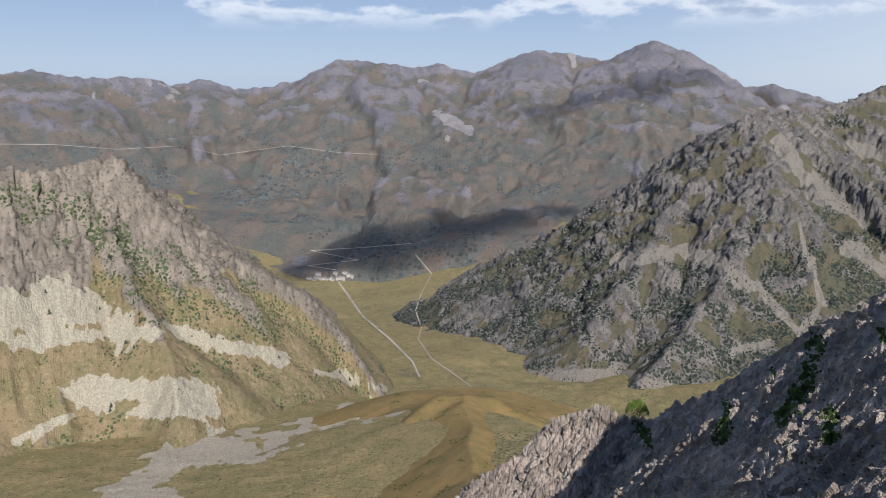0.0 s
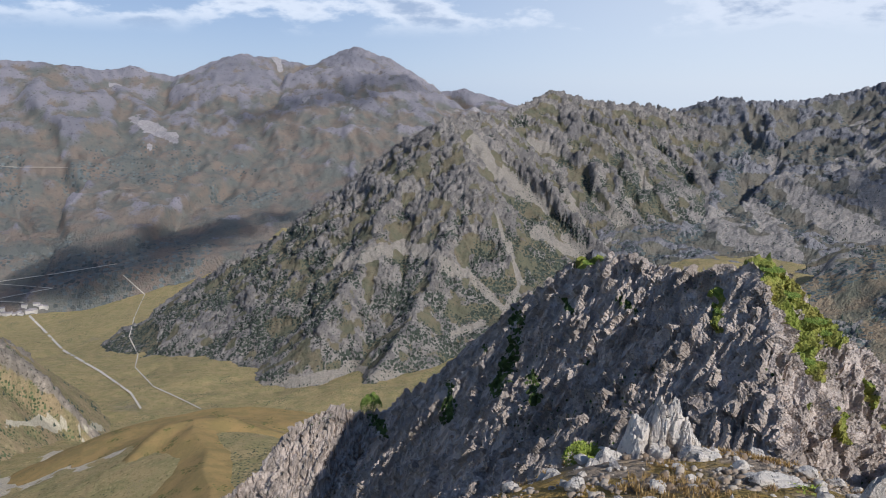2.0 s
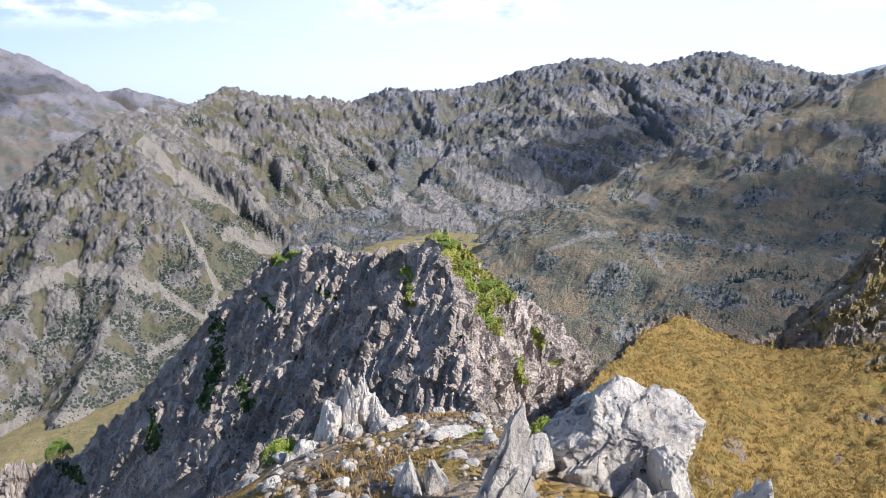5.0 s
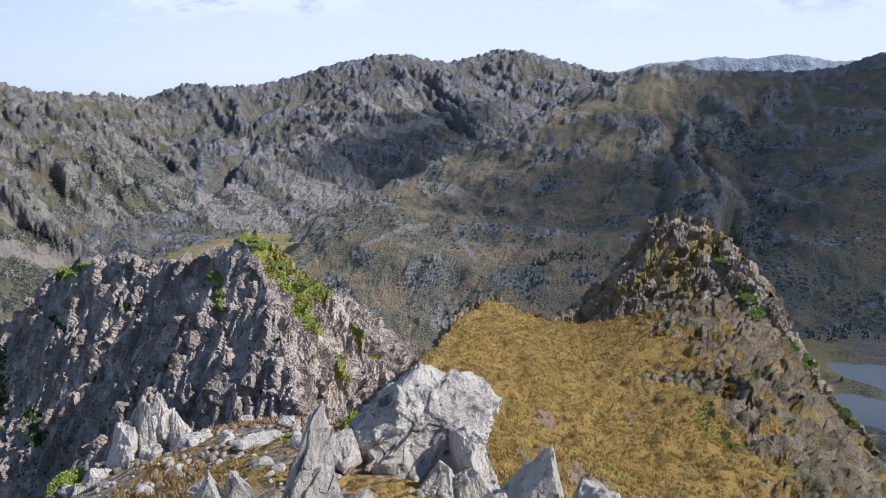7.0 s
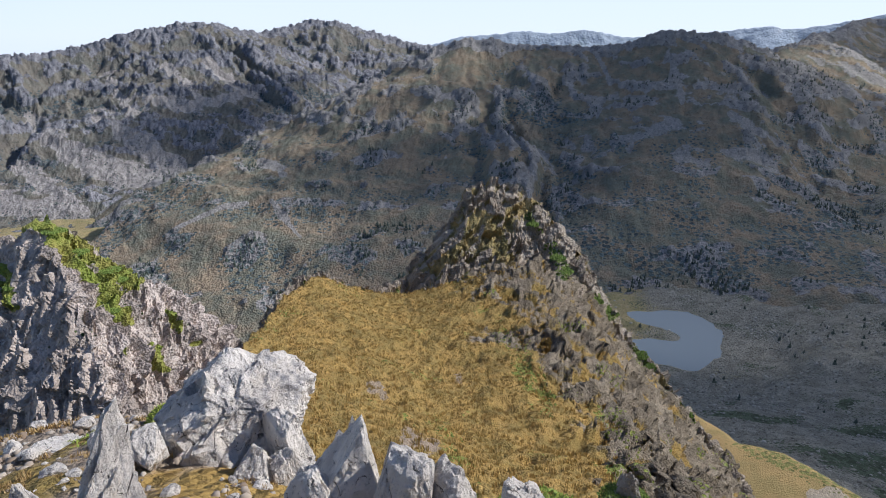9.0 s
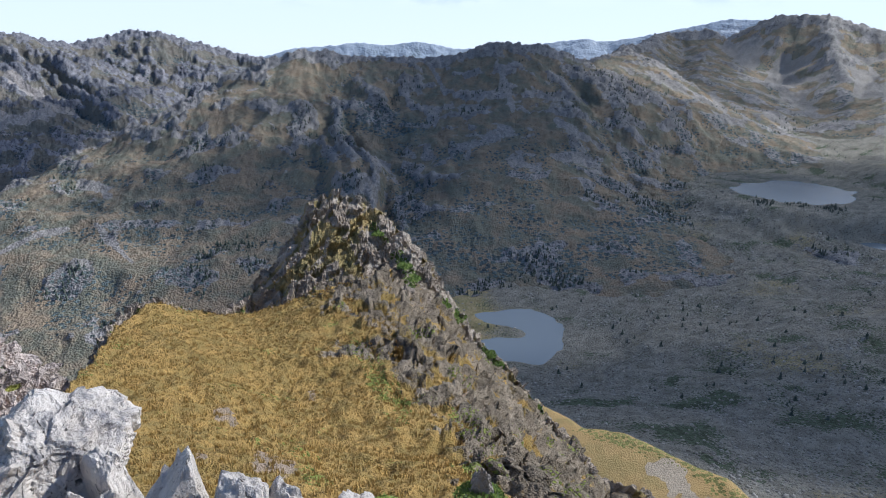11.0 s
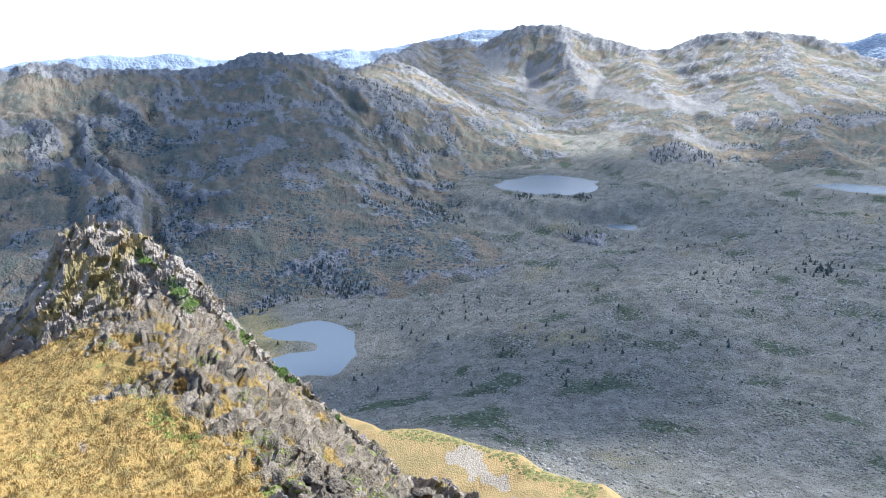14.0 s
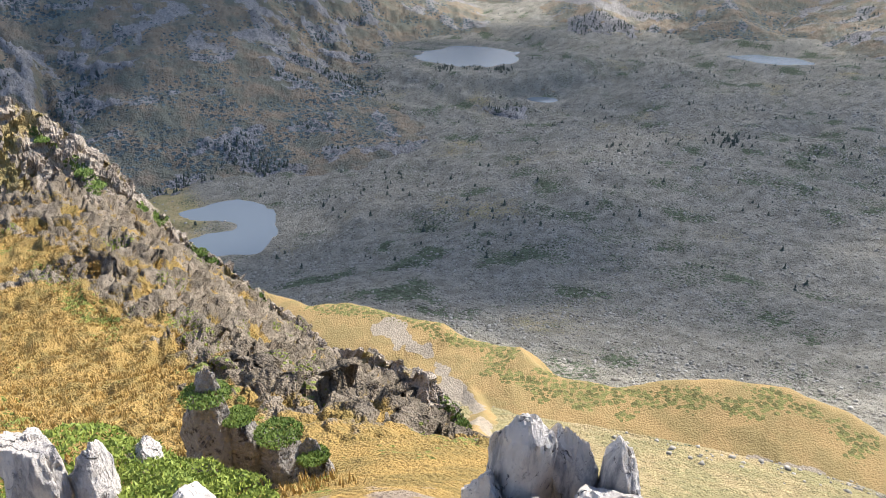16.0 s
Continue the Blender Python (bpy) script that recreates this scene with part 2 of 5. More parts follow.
M_VALLEY = land("valley ground", (0.34, 0.31, 0.24), (0.23, 0.21, 0.16), (0.44, 0.335, 0.165), (0.33, 0.285, 0.13), (0.62, 0.535, 0.405), (0.09, 0.105, 0.06), 2.6, 0.8, 0.9)
M_PEAK = land("peak schist", (0.46, 0.385, 0.295), (0.29, 0.235, 0.175), (0.38, 0.28, 0.12), (0.25, 0.20, 0.08), (0.42, 0.38, 0.34), (0.11, 0.14, 0.035), 0.4, 0.8, 0.65)
M_HILL = land("golden hill turf", (0.30, 0.26, 0.22), (0.20, 0.18, 0.155), (0.35, 0.235, 0.095), (0.27, 0.20, 0.08), (0.34, 0.28, 0.20), (0.13, 0.125, 0.04), 2, 0.4, 0.5)
M_SPUR = land("spur ground", (0.38, 0.32, 0.255), (0.24, 0.205, 0.165), (0.33, 0.25, 0.145), (0.25, 0.215, 0.11), (0.50, 0.445, 0.335), (0.085, 0.105, 0.05), 3.6, 0.5, 0.85)
# haze painted in: every tone pale blue and low in contrast
M_DIST = land("distant ground with painted haze", (0.30, 0.34, 0.39), (0.26, 0.30, 0.35), (0.26, 0.30, 0.33), (0.25, 0.29, 0.32), (0.33, 0.36, 0.40), (0.24, 0.28, 0.32), 40, 0.3, 0.3)
M_CRAG = land("crag limestone", (0.58, 0.485, 0.41), (0.34, 0.285, 0.24), (0.22, 0.26, 0.05), (0.30, 0.27, 0.07), (0.42, 0.38, 0.34), (0.06, 0.085, 0.025), 0.45, 0.7, 0.6)

# ---------------------------------------------------------------- the land, from the valley floors up
LEVELS = [
    (-150, 60, -80), (-90, 60, -80), (-40, 60, -90), (0, 70, -95), (30, 60, -90), (60, 60, -85), (90, 60, -85), (120, 60, -88), (150, 60, -85),
    (-33, 350, -225), (-25, 480, -262), (-15, 420, -248), (-4, 350, -228), (0, 470, -233), (5, 470, -234), (10, 460, -240), (-12, 600, -302), (-15, 820, -335), (-10, 1000, -425), (-14, 1000, -375),
    (-5, 750, -375), (2, 990, -456), (10, 985, -464), (17, 1000, -462), (-2, 1580, -565), (-8, 2440, -704), (-1, 2300, -672), (6, 3000, -560),
    (-22, 3000, -560), (-36, 2600, -500), (25, 300, -205), (45, 300, -215), (30, 1000, -430), (40, 1200, -380), (55, 500, -290), (60, 810, -335),
    (50, 1150, -335), (45, 1500, -345), (56, 1750, -345), (62, 2300, -290), (70, 1000, -335), (94, 640, -302), (98, 720, -304), (102, 800, -303),
    (104, 420, -228), (115, 420, -225), (128, 400, -222), (145, 400, -215), (160, 380, -200), (112, 900, -285), (128, 800, -248), (140, 850, -240),
    (118, 1400, -243), (124, 1170, -268), (140, 1500, -238), (130, 2000, -190), (150, 1500, -220), (100, 1300, -270), (85, 1500, -280),
    (120, 150, -135), (140, 170, -145), (160, 170, -140), (180, 400, -230), (-180, 400, -230), (180, 2000, -250), (-180, 2000, -250),
    (-130, 900, -300), (-80, 900, -280), (180, 4900, 60), (-180, 4900, 60), (-100, 3000, -200), (-100, 4900, 50), (-40, 4900, -300), (10, 4900, -350),
    (50, 4900, -150), (90, 4900, -100), (130, 4900, -100), (15, 2400, -520),
]


def level_fit():
    """A thin plate through the levels, in bearing and the logarithm of the distance."""
    p = np.array([(b / 16.0, math.log(r) * 2.4) for b, r, z in LEVELS])
    v = np.array([z for b, r, z in LEVELS], float)
    n = len(p)
    d2 = ((p[:, None] - p[None]) ** 2).sum(-1)
    k = 0.5 * d2 * np.log(d2 + 1e-9) + np.eye(n) * 0.02
    q = np.hstack([np.ones((n, 1)), p])
    a = np.block([[k, q], [q.T, np.zeros((3, 3))]])
    return p, np.linalg.solve(a, np.concatenate([v, np.zeros(3)]))


LEVEL_P, LEVEL_W = level_fit()


def plate(points, weights, u, v):
    z = weights[-3] + weights[-2] * u + weights[-1] * v
    for (pu, pv), w in zip(points, weights):
        d2 = (u - pu) ** 2 + (v - pv) ** 2
        z = z + w * 0.5 * d2 * np.log(d2 + 1e-9)
    return z


TABLE_B, TABLE_R = np.linspace(-180, 180, 361), np.linspace(math.log(50), math.log(4950), 140)
TABLE = plate(LEVEL_P, LEVEL_W, *[a / k for a, k in zip(np.meshgrid(TABLE_B, TABLE_R), (16.0, 1 / 2.4))])


def ground_height(x, y):
    """The levels at x, y, looked up in a table of bearing and distance; nothing lies near the summit."""
    b, r = np.degrees(np.arctan2(x, y)), np.hypot(x, y)
    i = np.clip((b + 180), 0, 359.999)
    j = np.clip((np.log(np.maximum(r, 50)) - TABLE_R[0]) / (TABLE_R[1] - TABLE_R[0]), 0, 138.999)
    i0, j0 = i.astype(int), j.astype(int)
    fi, fj = i - i0, j - j0
    fi, fj = fi * fi * (3 - 2 * fi), fj * fj * (3 - 2 * fj)
    z = (TABLE[j0, i0] * (1 - fi) + TABLE[j0, i0 + 1] * fi) * (1 - fj) + (TABLE[j0 + 1, i0] * (1 - fi) + TABLE[j0 + 1, i0 + 1] * fi) * fj
    return np.where(r < 56, -150.0, z)


LAKES = [  # bearing, distance, half length across, half depth along the view, level
    (98.0, 727, 62, 80, -300), (118.5, 1400, 105, 120, -240), (141, 1510, 75, 50, -236), (124.6, 1165, 28, 20, -268),
]


def lake_field(x, y):
    """Below 1 inside a lake; and the level of the nearest one."""
    f, level = np.full(x.shape, 9.0), np.zeros(x.shape)
    for number, (b, r, w, l, z) in enumerate(LAKES):
        cx, cy, _ = at(b, r, 0)
        s, c = math.sin(radians(b)), math.cos(radians(b))
        a, o = (x - cx) * c - (y - cy) * s, (x - cx) * s + (y - cy) * c
        g = np.hypot(a / w, o / l)
        close = g < 4.5
        g[close] += 0.2 * fbm(x[close] / 45, y[close] / 45, 3, 5)
        if number == 0:
            g = g + 1.2 * np.exp(-np.maximum(0, (a - 0.02 * w) / (0.22 * w)) ** 2 - ((o + 0.02 * l + 0.12 * a) / (0.26 * l)) ** 2)
        level = np.where(g < f, z, level)
        f = np.minimum(f, g)
    return f, level


def ground_full(x, y):
    z = ground_height(x, y)
    r = np.hypot(x, y)
    z = z + fbm(x / 260, y / 260, 5, 3) * np.clip(r / 90, 0, 11) + fbm(x / 38, y / 38, 2, 8) * np.clip(r / 300, 0.3, 2.0)
    bearing = np.degrees(np.arctan2(x, y))
    z = z + 13 * (ridged(x / 190 + y / 300, y / 110 - x / 500, 3, 9) - 0.78) * smooth(360, 520, r) * smooth(2400, 1700, r) * smooth(96, 106, bearing)
    f, lz = lake_field(x, y)
    k = smooth(2.4, 1.5, f)
    return np.where(f < 5, np.maximum(z * (1 - k) + (lz + (f - 1) * 3.0) * k, lz + 0.6 - np.maximum(f - 1.4, 0) * 30 - 60 * (f < 1.05)), z)


bearings = np.concatenate([np.linspace(-180, -44, 60)[:-1], np.linspace(-44, 165, 700), np.linspace(165, 180, 10)[1:]])
rr, bb = np.meshgrid(np.geomspace(58, 4900, 440), np.radians(bearings), indexing="ij")
gx, gy = rr * np.sin(bb), rr * np.cos(bb)
gz = ground_full(gx, gy)
bd = np.degrees(bb)
east = smooth(90, 100, bd) * smooth(180, 230, rr) * smooth(3600, 2800, rr)
rise = np.degrees(np.arctan2(gz, rr))
patch = fbm(gx / 120, gy / 120, 5, 31)
BOWL_SCREE = [  # pale stone fans of the bowl below the spur
    ([(-35, -16.8), (-30, -16.0), (-26.5, -18.2)], 1.5), ([(-33, -18.4), (-26.5, -18.8), (-22.4, -19.4), (-18.2, -20.9), (-13.8, -22.4)], 0.6),
    ([(-29, -22.6), (-25, -23.4), (-20, -24.8)], 1.1), ([(-25.6, -24.8), (-21, -25.2)], 0.6), ([(-15.6, -28.8), (-12.1, -27.8), (-8.2, -27.1), (-4.4, -26.5)], 0.65),
    ([(-28, -30.6), (-23.3, -29.2), (-19.6, -28.6), (-17, -29.0)], 1.0), ([(-34, -25.2), (-30, -24.2)], 0.25), ([(-11, -23.6), (-8, -24.4), (-5.1, -25.3)], 0.3), ([(-24, -31.5), (-30, -33)], 0.9),
]
grit = 0.7 * fbm(gx / 70, gy / 70, 3, 43) + 0.8 * fbm(gx / 16, gy / 16, 4, 45)
g_veg = (0.85 + 0.3 * patch) * (1 - east) + (0.22 + 0.3 * patch) * east
g_scree = strokes(bd, rise, BOWL_SCREE, grit) * (rr > 150) * (rr < 1300)
bowl = smooth(8, -2, bd) * smooth(-60, -40, bd) * smooth(900, 700, rr)
g_shrub = 0.5 * smooth(-0.1, 0.5, fbm(gx / 60, gy / 60, 5, 51)) * np.where(rr > 300, 0.8, 0.3) * (1 - 0.4 * bowl) + 0.5 * east * smooth(0.2, 0.6, fbm(gx / 48, gy / 48, 4, 53) + 0.5 * fbm(gx / 300, gy / 300, 2, 55))
GRIDS["ground"] = (gx, gy, gz, 0 * gz, None)
tagged(sheet("ground", gx, gy, gz, np.ones(gx.shape, bool), M_VALLEY, {"veg": g_veg, "scree": g_scree, "shrub": g_shrub}),
       "dry grass, boulders and scree of the valley floors", "ground", kind="structure")


def mountain(name, label, lines, grid, material, spur, spur_size, rough, fields, dip=25.0, seed=0, jag=1.0, block=0.0, log=True, ends=None):
    """A mountain from ridge lines: gullies of depth spur run down its sides, the crest itself is only jagged."""
    x, y = polar(*grid, log=log)
    q = spur_size * 1.6
    wx = x + spur_size * 0.17 * fbm(x / q, y / q, 4, seed + 61)
    wy = y + spur_size * 0.17 * fbm(x / q, y / q, 4, seed + 67)
    each = [ridge_height(wx, wy, [line]) for line in lines]
    top = np.max([q[0] for q in each], axis=0)
    h, s, o, gully, rill, carved = top.copy(), each[0][1].copy(), each[0][2].copy(), np.zeros(x.shape), np.zeros(x.shape), np.full(x.shape, -1e9)
    for number, (hh, ss, oo) in enumerate(each):
        m = hh > top - spur * 1.2
        ss = ss[m] + 531.0 * number
        g1 = ridged(ss / spur_size, oo[m] / (spur_size * 6), 2, seed + 71, 0.4)
        g2 = ridged(ss / (spur_size * 0.3), oo[m] / (spur_size * 2.2), 3, seed + 73, 0.55)
        deep = spur * smooth(0, spur_size * 1.4, oo[m])
        c = hh[m] + deep * (g1 - 0.8) * 1.5 + (0.95 * deep + jag) * (g2 - 0.75)
        win = c > carved[m]
        for field, value in ((h, hh[m]), (s, ss), (o, oo[m]), (gully, g1), (rill, g2), (carved, c)):
            field[m] = np.where(win, value, field[m])
    for _ in range(7):
        for q in (carved, gully, rill):
            q[1:-1, 1:-1] = 0.5 * q[1:-1, 1:-1] + 0.125 * (q[:-2, 1:-1] + q[2:, 1:-1] + q[1:-1, :-2] + q[1:-1, 2:])
    depth = spur * smooth(0, spur_size * 1.4, o)
    knob = ridged(x / (spur_size * 0.5), y / (spur_size * 0.5), 5, seed + 77, 0.55)
    p1 = fbm(x / (spur_size * 1.3), y / (spur_size * 1.3), 4, seed + 101)
    p2 = fbm(x / (spur_size * 0.3), y / (spur_size * 0.3), 4, seed + 107)
    g = ground_full(x, y)
    fine = 0.3 + 0.7 * smooth(30, 200, h - g)
    z = carved + (0.3 * depth * fine + jag) * (knob - 0.75) * 1.3
    z = z + fine * rough * fbm(x / (spur_size * 0.16), y / (spur_size * 0.16), 3, seed + 81, 0.55)
    if ends:
        z = z - 200 * smooth(*ends, np.degrees(np.arctan2(x, y)))
    edge = np.minimum(np.arange(x.shape[0]) / (0.05 * x.shape[0]), 1)[:, None]
    edge = edge * np.minimum(np.minimum(np.arange(x.shape[1]), np.arange(x.shape[1])[::-1]) / (0.03 * x.shape[1]), 1)[None, :]
    z = np.where(edge < 1, np.minimum(z, z * edge + (g - dip - 20) * (1 - edge)), z)
    k = smooth(4.2, 1.3, lake_field(x, y)[0])
    z = z * (1 - k) + np.minimum(z, g - 6) * k
    keep = z > g - dip
    bearing, rise = np.degrees(np.arctan2(x, y)), np.degrees(np.arctan2(z, np.hypot(x, y)))
    hump = z - box_mean(z, 9)
    fan = fbm(s / (spur_size * 0.5), o / (spur_size * 4), 3, seed + 111) + 0.3 * fbm(s / (spur_size * 0.13), o / (spur_size * 1.5), 3, seed + 117)
    info = dict(x=x, y=y, z=z, s=s, o=o, gully=gully, rill=rill, knob=knob, over=z - g, ground=g, p1=p1, p2=p2, b=bearing, e=rise, fan=fan,
                hump=hump / (np.std(hump[keep]) + 1e-6), keep=keep)
    made = fields(info)
    own = np.full(x.shape, 0.5)
    if block:
        bare = smooth(0.75, 0.35, made["veg"]) * (1 - made["scree"])
        k = spur_size * 0.085
        x, y, z, relief, own = roughen(x, y, z, np.where(keep, 0.15 + fine * bare, 0), (k, k, k * 1.7), slab_axes(40, 12), block, seed + 91)
    made["streak"] = 0.5 + 0.3 * fbm(s / (spur_size * 0.09), o / (spur_size * 0.8), 3, seed + 121) + 0.7 * (own - 0.5)
    ob = sheet(name, x, y, z, keep, material, made)
    GRIDS[ob.name] = (x, y, np.where(keep, z, -2000), z - g, info)
    return tagged(ob, label, "mountain", kind="structure")


def share(i, values, part, soft=0.25):
    """1 on that part of the sheet where values are highest, with soft edges."""
    lo, hi = np.quantile(values[i["keep"]][::7], [1 - part * (1 + soft), 1 - part * (1 - soft)])
    return smooth(lo, hi, values)


def far_fields(i):
    high = smooth(-420, 60, i["z"] + 160 * i["p1"])
    white = strokes(i["b"], i["e"], [([(-0.2, -3.3), (1.0, -4.0), (2.1, -4.4)], 0.35), ([(0.4, -5.0)], 0.2), ([(12.0, -1.6)], 0.3)], 1.2 * i["p2"])
    return {"veg": 0.85 - 0.5 * high + 0.3 * i["p1"] + 0.3 * i["p2"] - 0.12 * i["hump"], "scree": np.maximum(white, smooth(0.35, 0.75, i["fan"] + 0.3 * i["p2"]) * 0.8 * high),
            "shrub": smooth(-0.1, 0.5, i["p1"] + 0.4 * i["p2"]) * (1 - high) * 0.6}


def mid_fields(i, bare=0.42, woods=0.42, fans=(), low=0.0):
    rocky = low * smooth(150, 40, i["over"]) + 0.55 * i["hump"] + 0.9 * i["p2"] + 0.5 * i["p1"] + 0.8 * (i["rill"] - 0.7)
    dark = 0.9 * i["p2"] - 0.3 * i["hump"] - 0.5 * i["p1"] + 0.9 * smooth(330, 60, i["over"])
    return {"veg": 1 - 0.9 * share(i, rocky, bare, 0.5), "scree": strokes(i["b"], i["e"], fans, 0.5 * i["p2"] + 0.4 * i["fan"] - 0.4 * i["hump"] - 0.15),
            "shrub": 0.16 + 0.5 * share(i, dark, woods, 0.6)}


PYRAMID_FANS = [
    ([(25.4, -4.6), (27.4, -7.0), (29.8, -8.8), (31.7, -9.7)], 0.5), ([(14.8, -14.6), (19, -13.4), (22.2, -13.7)], 0.7), ([(22.2, -13.7), (24, -15.2), (25.2, -15.6)], 0.55),
    ([(25.5, -15.8), (28.3, -18.3)], 0.3), ([(28.6, -13.2), (29.7, -16.2), (28.8, -18)], 0.35), ([(30.1, -4.7), (32.9, -5.4)], 0.45), ([(24, -20.4), (26.6, -19.6)], 0.3),
    ([(4, -25.2), (8.3, -24.3), (12.2, -23.7), (16.1, -23.5), (19, -24.2)], 0.75), ([(31, -12), (33.5, -13.3), (36, -13.2)], 0.6), ([(36.5, -9), (38.5, -11.5), (41, -12.6)], 0.8), ([(38, -4.6), (39.4, -8)], 0.35),
    ([(33.2, -8.6), (34.5, -11)], 0.4), ([(20.8, -8.2), (21.6, -12.2)], 0.18), ([(27.4, -10.2), (28.2, -12.8)], 0.22),
]
RIDGE_FANS = [
    ([(48.4, -6.1), (51.5, -8.8), (55.9, -10.9)], 0.85), ([(52.8, -5.8), (56, -8.2), (57.2, -9.4)], 0.7), ([(55.4, -4.2), (58.8, -5.0), (63.2, -4.3)], 0.6), ([(42.6, -7.9), (45.4, -11), (50.4, -12.4)], 0.8),
    ([(57.6, -2.2), (59.6, -4.4)], 0.4), ([(60.4, -1.8), (62.6, -4.0)], 0.4), ([(53.6, -3.0), (54.6, -5.4)], 0.45), ([(47.0, -8.8), (49.8, -11.4)], 0.5),
]
SHADE_FANS = [
    ([(64.4, -12.4), (65.6, -14.4), (66.6, -15.6)], 0.35), ([(57, -14.2), (60.5, -12.8), (62.5, -12.6)], 0.35), ([(90.6, -1.4), (91.6, -3.2)], 0.2), ([(64, -9.4), (65.5, -10.4)], 0.6),
    ([(116, -1.8), (119, -4.2)], 0.4), ([(121.5, -2.0), (126, -3.2), (131, -3.6)], 0.6), ([(123.2, -5), (128, -5.6), (131.6, -6.4)], 0.35), ([(112, -3), (113.6, -5)], 0.3), ([(133.6, -1.4), (136.4, -3.6)], 0.35),
    ([(96, -1.6), (97, -4.5)], 0.3), ([(100.5, -5.2), (103, -6.6)], 0.3), ([(84, -7.8), (87, -9)], 0.3),
]


def spur_fields(i):
    f = mid_fields(i, 0.42, 0.35, low=-2.5)
    f["scree"] = strokes(i["b"], i["e"], BOWL_SCREE, 0.8 * i["p2"] + 0.5 * i["fan"] - 0.2 * i["hump"] + 0.5 * fbm(i["x"] / 9, i["y"] / 9, 3, 141))
    low = smooth(170, 60, i["over"])
    f["shrub"] = np.maximum(f["shrub"] * (1 - 0.3 * low), 0.5 * strokes(i["b"], i["e"], [([(-31, -16), (-27, -17.6), (-23.4, -18.6)], 0.8), ([(-27, -14.6), (-22, -16.5), (-16, -19.2), (-14, -20.6)], 0.9), ([(-33, -8), (-28, -9.5)], 1.2)], 0.5 * i["p2"]))
    return f


def wooded_fields(i):
    f = mid_fields(i, 0.36, 0.42, SHADE_FANS)
    f["scree"] = np.maximum(f["scree"], 0.8 * share(i, i["fan"] + 0.5 * i["p2"] - 0.25 * i["hump"], 0.08, 0.5))
    f["shrub"] = np.maximum(f["shrub"] - 0.16, 0.55 * strokes(i["b"], i["e"], [([(52, -14.4), (55, -12.6), (59, -11)], 1.2), ([(84, -5.5), (89, -6)], 1.5), ([(102.5, -17), (106, -13.5), (111, -11.5)], 1.8), ([(88, -15), (97, -17)], 1.5)], 0.7 * i["p2"]))
    return f


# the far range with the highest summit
mountain("mountain_range", "purple-grey far mountain range with a rounded high summit, haze in its tint", [
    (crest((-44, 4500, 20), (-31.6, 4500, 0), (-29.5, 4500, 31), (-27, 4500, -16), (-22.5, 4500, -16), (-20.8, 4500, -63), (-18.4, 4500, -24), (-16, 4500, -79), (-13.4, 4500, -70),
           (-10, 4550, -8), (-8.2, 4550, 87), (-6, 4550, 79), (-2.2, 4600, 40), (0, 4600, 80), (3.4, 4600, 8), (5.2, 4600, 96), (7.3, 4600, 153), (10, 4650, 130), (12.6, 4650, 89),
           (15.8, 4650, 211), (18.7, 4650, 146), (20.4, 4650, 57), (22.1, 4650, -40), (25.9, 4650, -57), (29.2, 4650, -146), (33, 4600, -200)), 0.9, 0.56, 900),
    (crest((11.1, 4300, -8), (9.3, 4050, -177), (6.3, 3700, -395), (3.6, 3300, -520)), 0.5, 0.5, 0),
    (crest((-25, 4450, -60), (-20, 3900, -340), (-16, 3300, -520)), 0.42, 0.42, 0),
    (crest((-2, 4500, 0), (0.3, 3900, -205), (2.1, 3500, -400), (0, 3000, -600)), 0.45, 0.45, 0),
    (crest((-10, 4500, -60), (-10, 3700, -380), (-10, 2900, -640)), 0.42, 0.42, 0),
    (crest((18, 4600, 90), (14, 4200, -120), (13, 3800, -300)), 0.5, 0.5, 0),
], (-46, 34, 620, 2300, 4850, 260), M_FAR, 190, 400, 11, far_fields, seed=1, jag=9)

# the spur with scree fans beyond the left bowl
mountain("scree_spur", "rocky spur with pale scree fans and low pines", [
    (crest((-50, 700, -40), (-40, 690, -60), (-32.2, 700, -75), (-29, 720, -82), (-25.2, 750, -73)), 1.2, 1.5, 130),
    (crest((-25.2, 750, -73), (-23.4, 800, -100), (-19.6, 900, -170), (-16.3, 1030, -245), (-14.3, 1160, -338), (-12.5, 1270, -415), (-10.8, 1330, -490), (-9, 1380, -550)), 1.15, 1.15, 0),
    (crest((-27, 735, -95), (-24, 600, -190), (-22, 500, -258)), 1.05, 1.05, 0),
    (crest((-21, 800, -185), (-18, 640, -275), (-15, 560, -305)), 0.95, 0.95, 0),
], (-52, 4, 520, 380, 1500, 300), M_SPUR, 24, 100, 2.0, spur_fields, seed=2, jag=2.6, block=4.5, ends=(-13, 5))

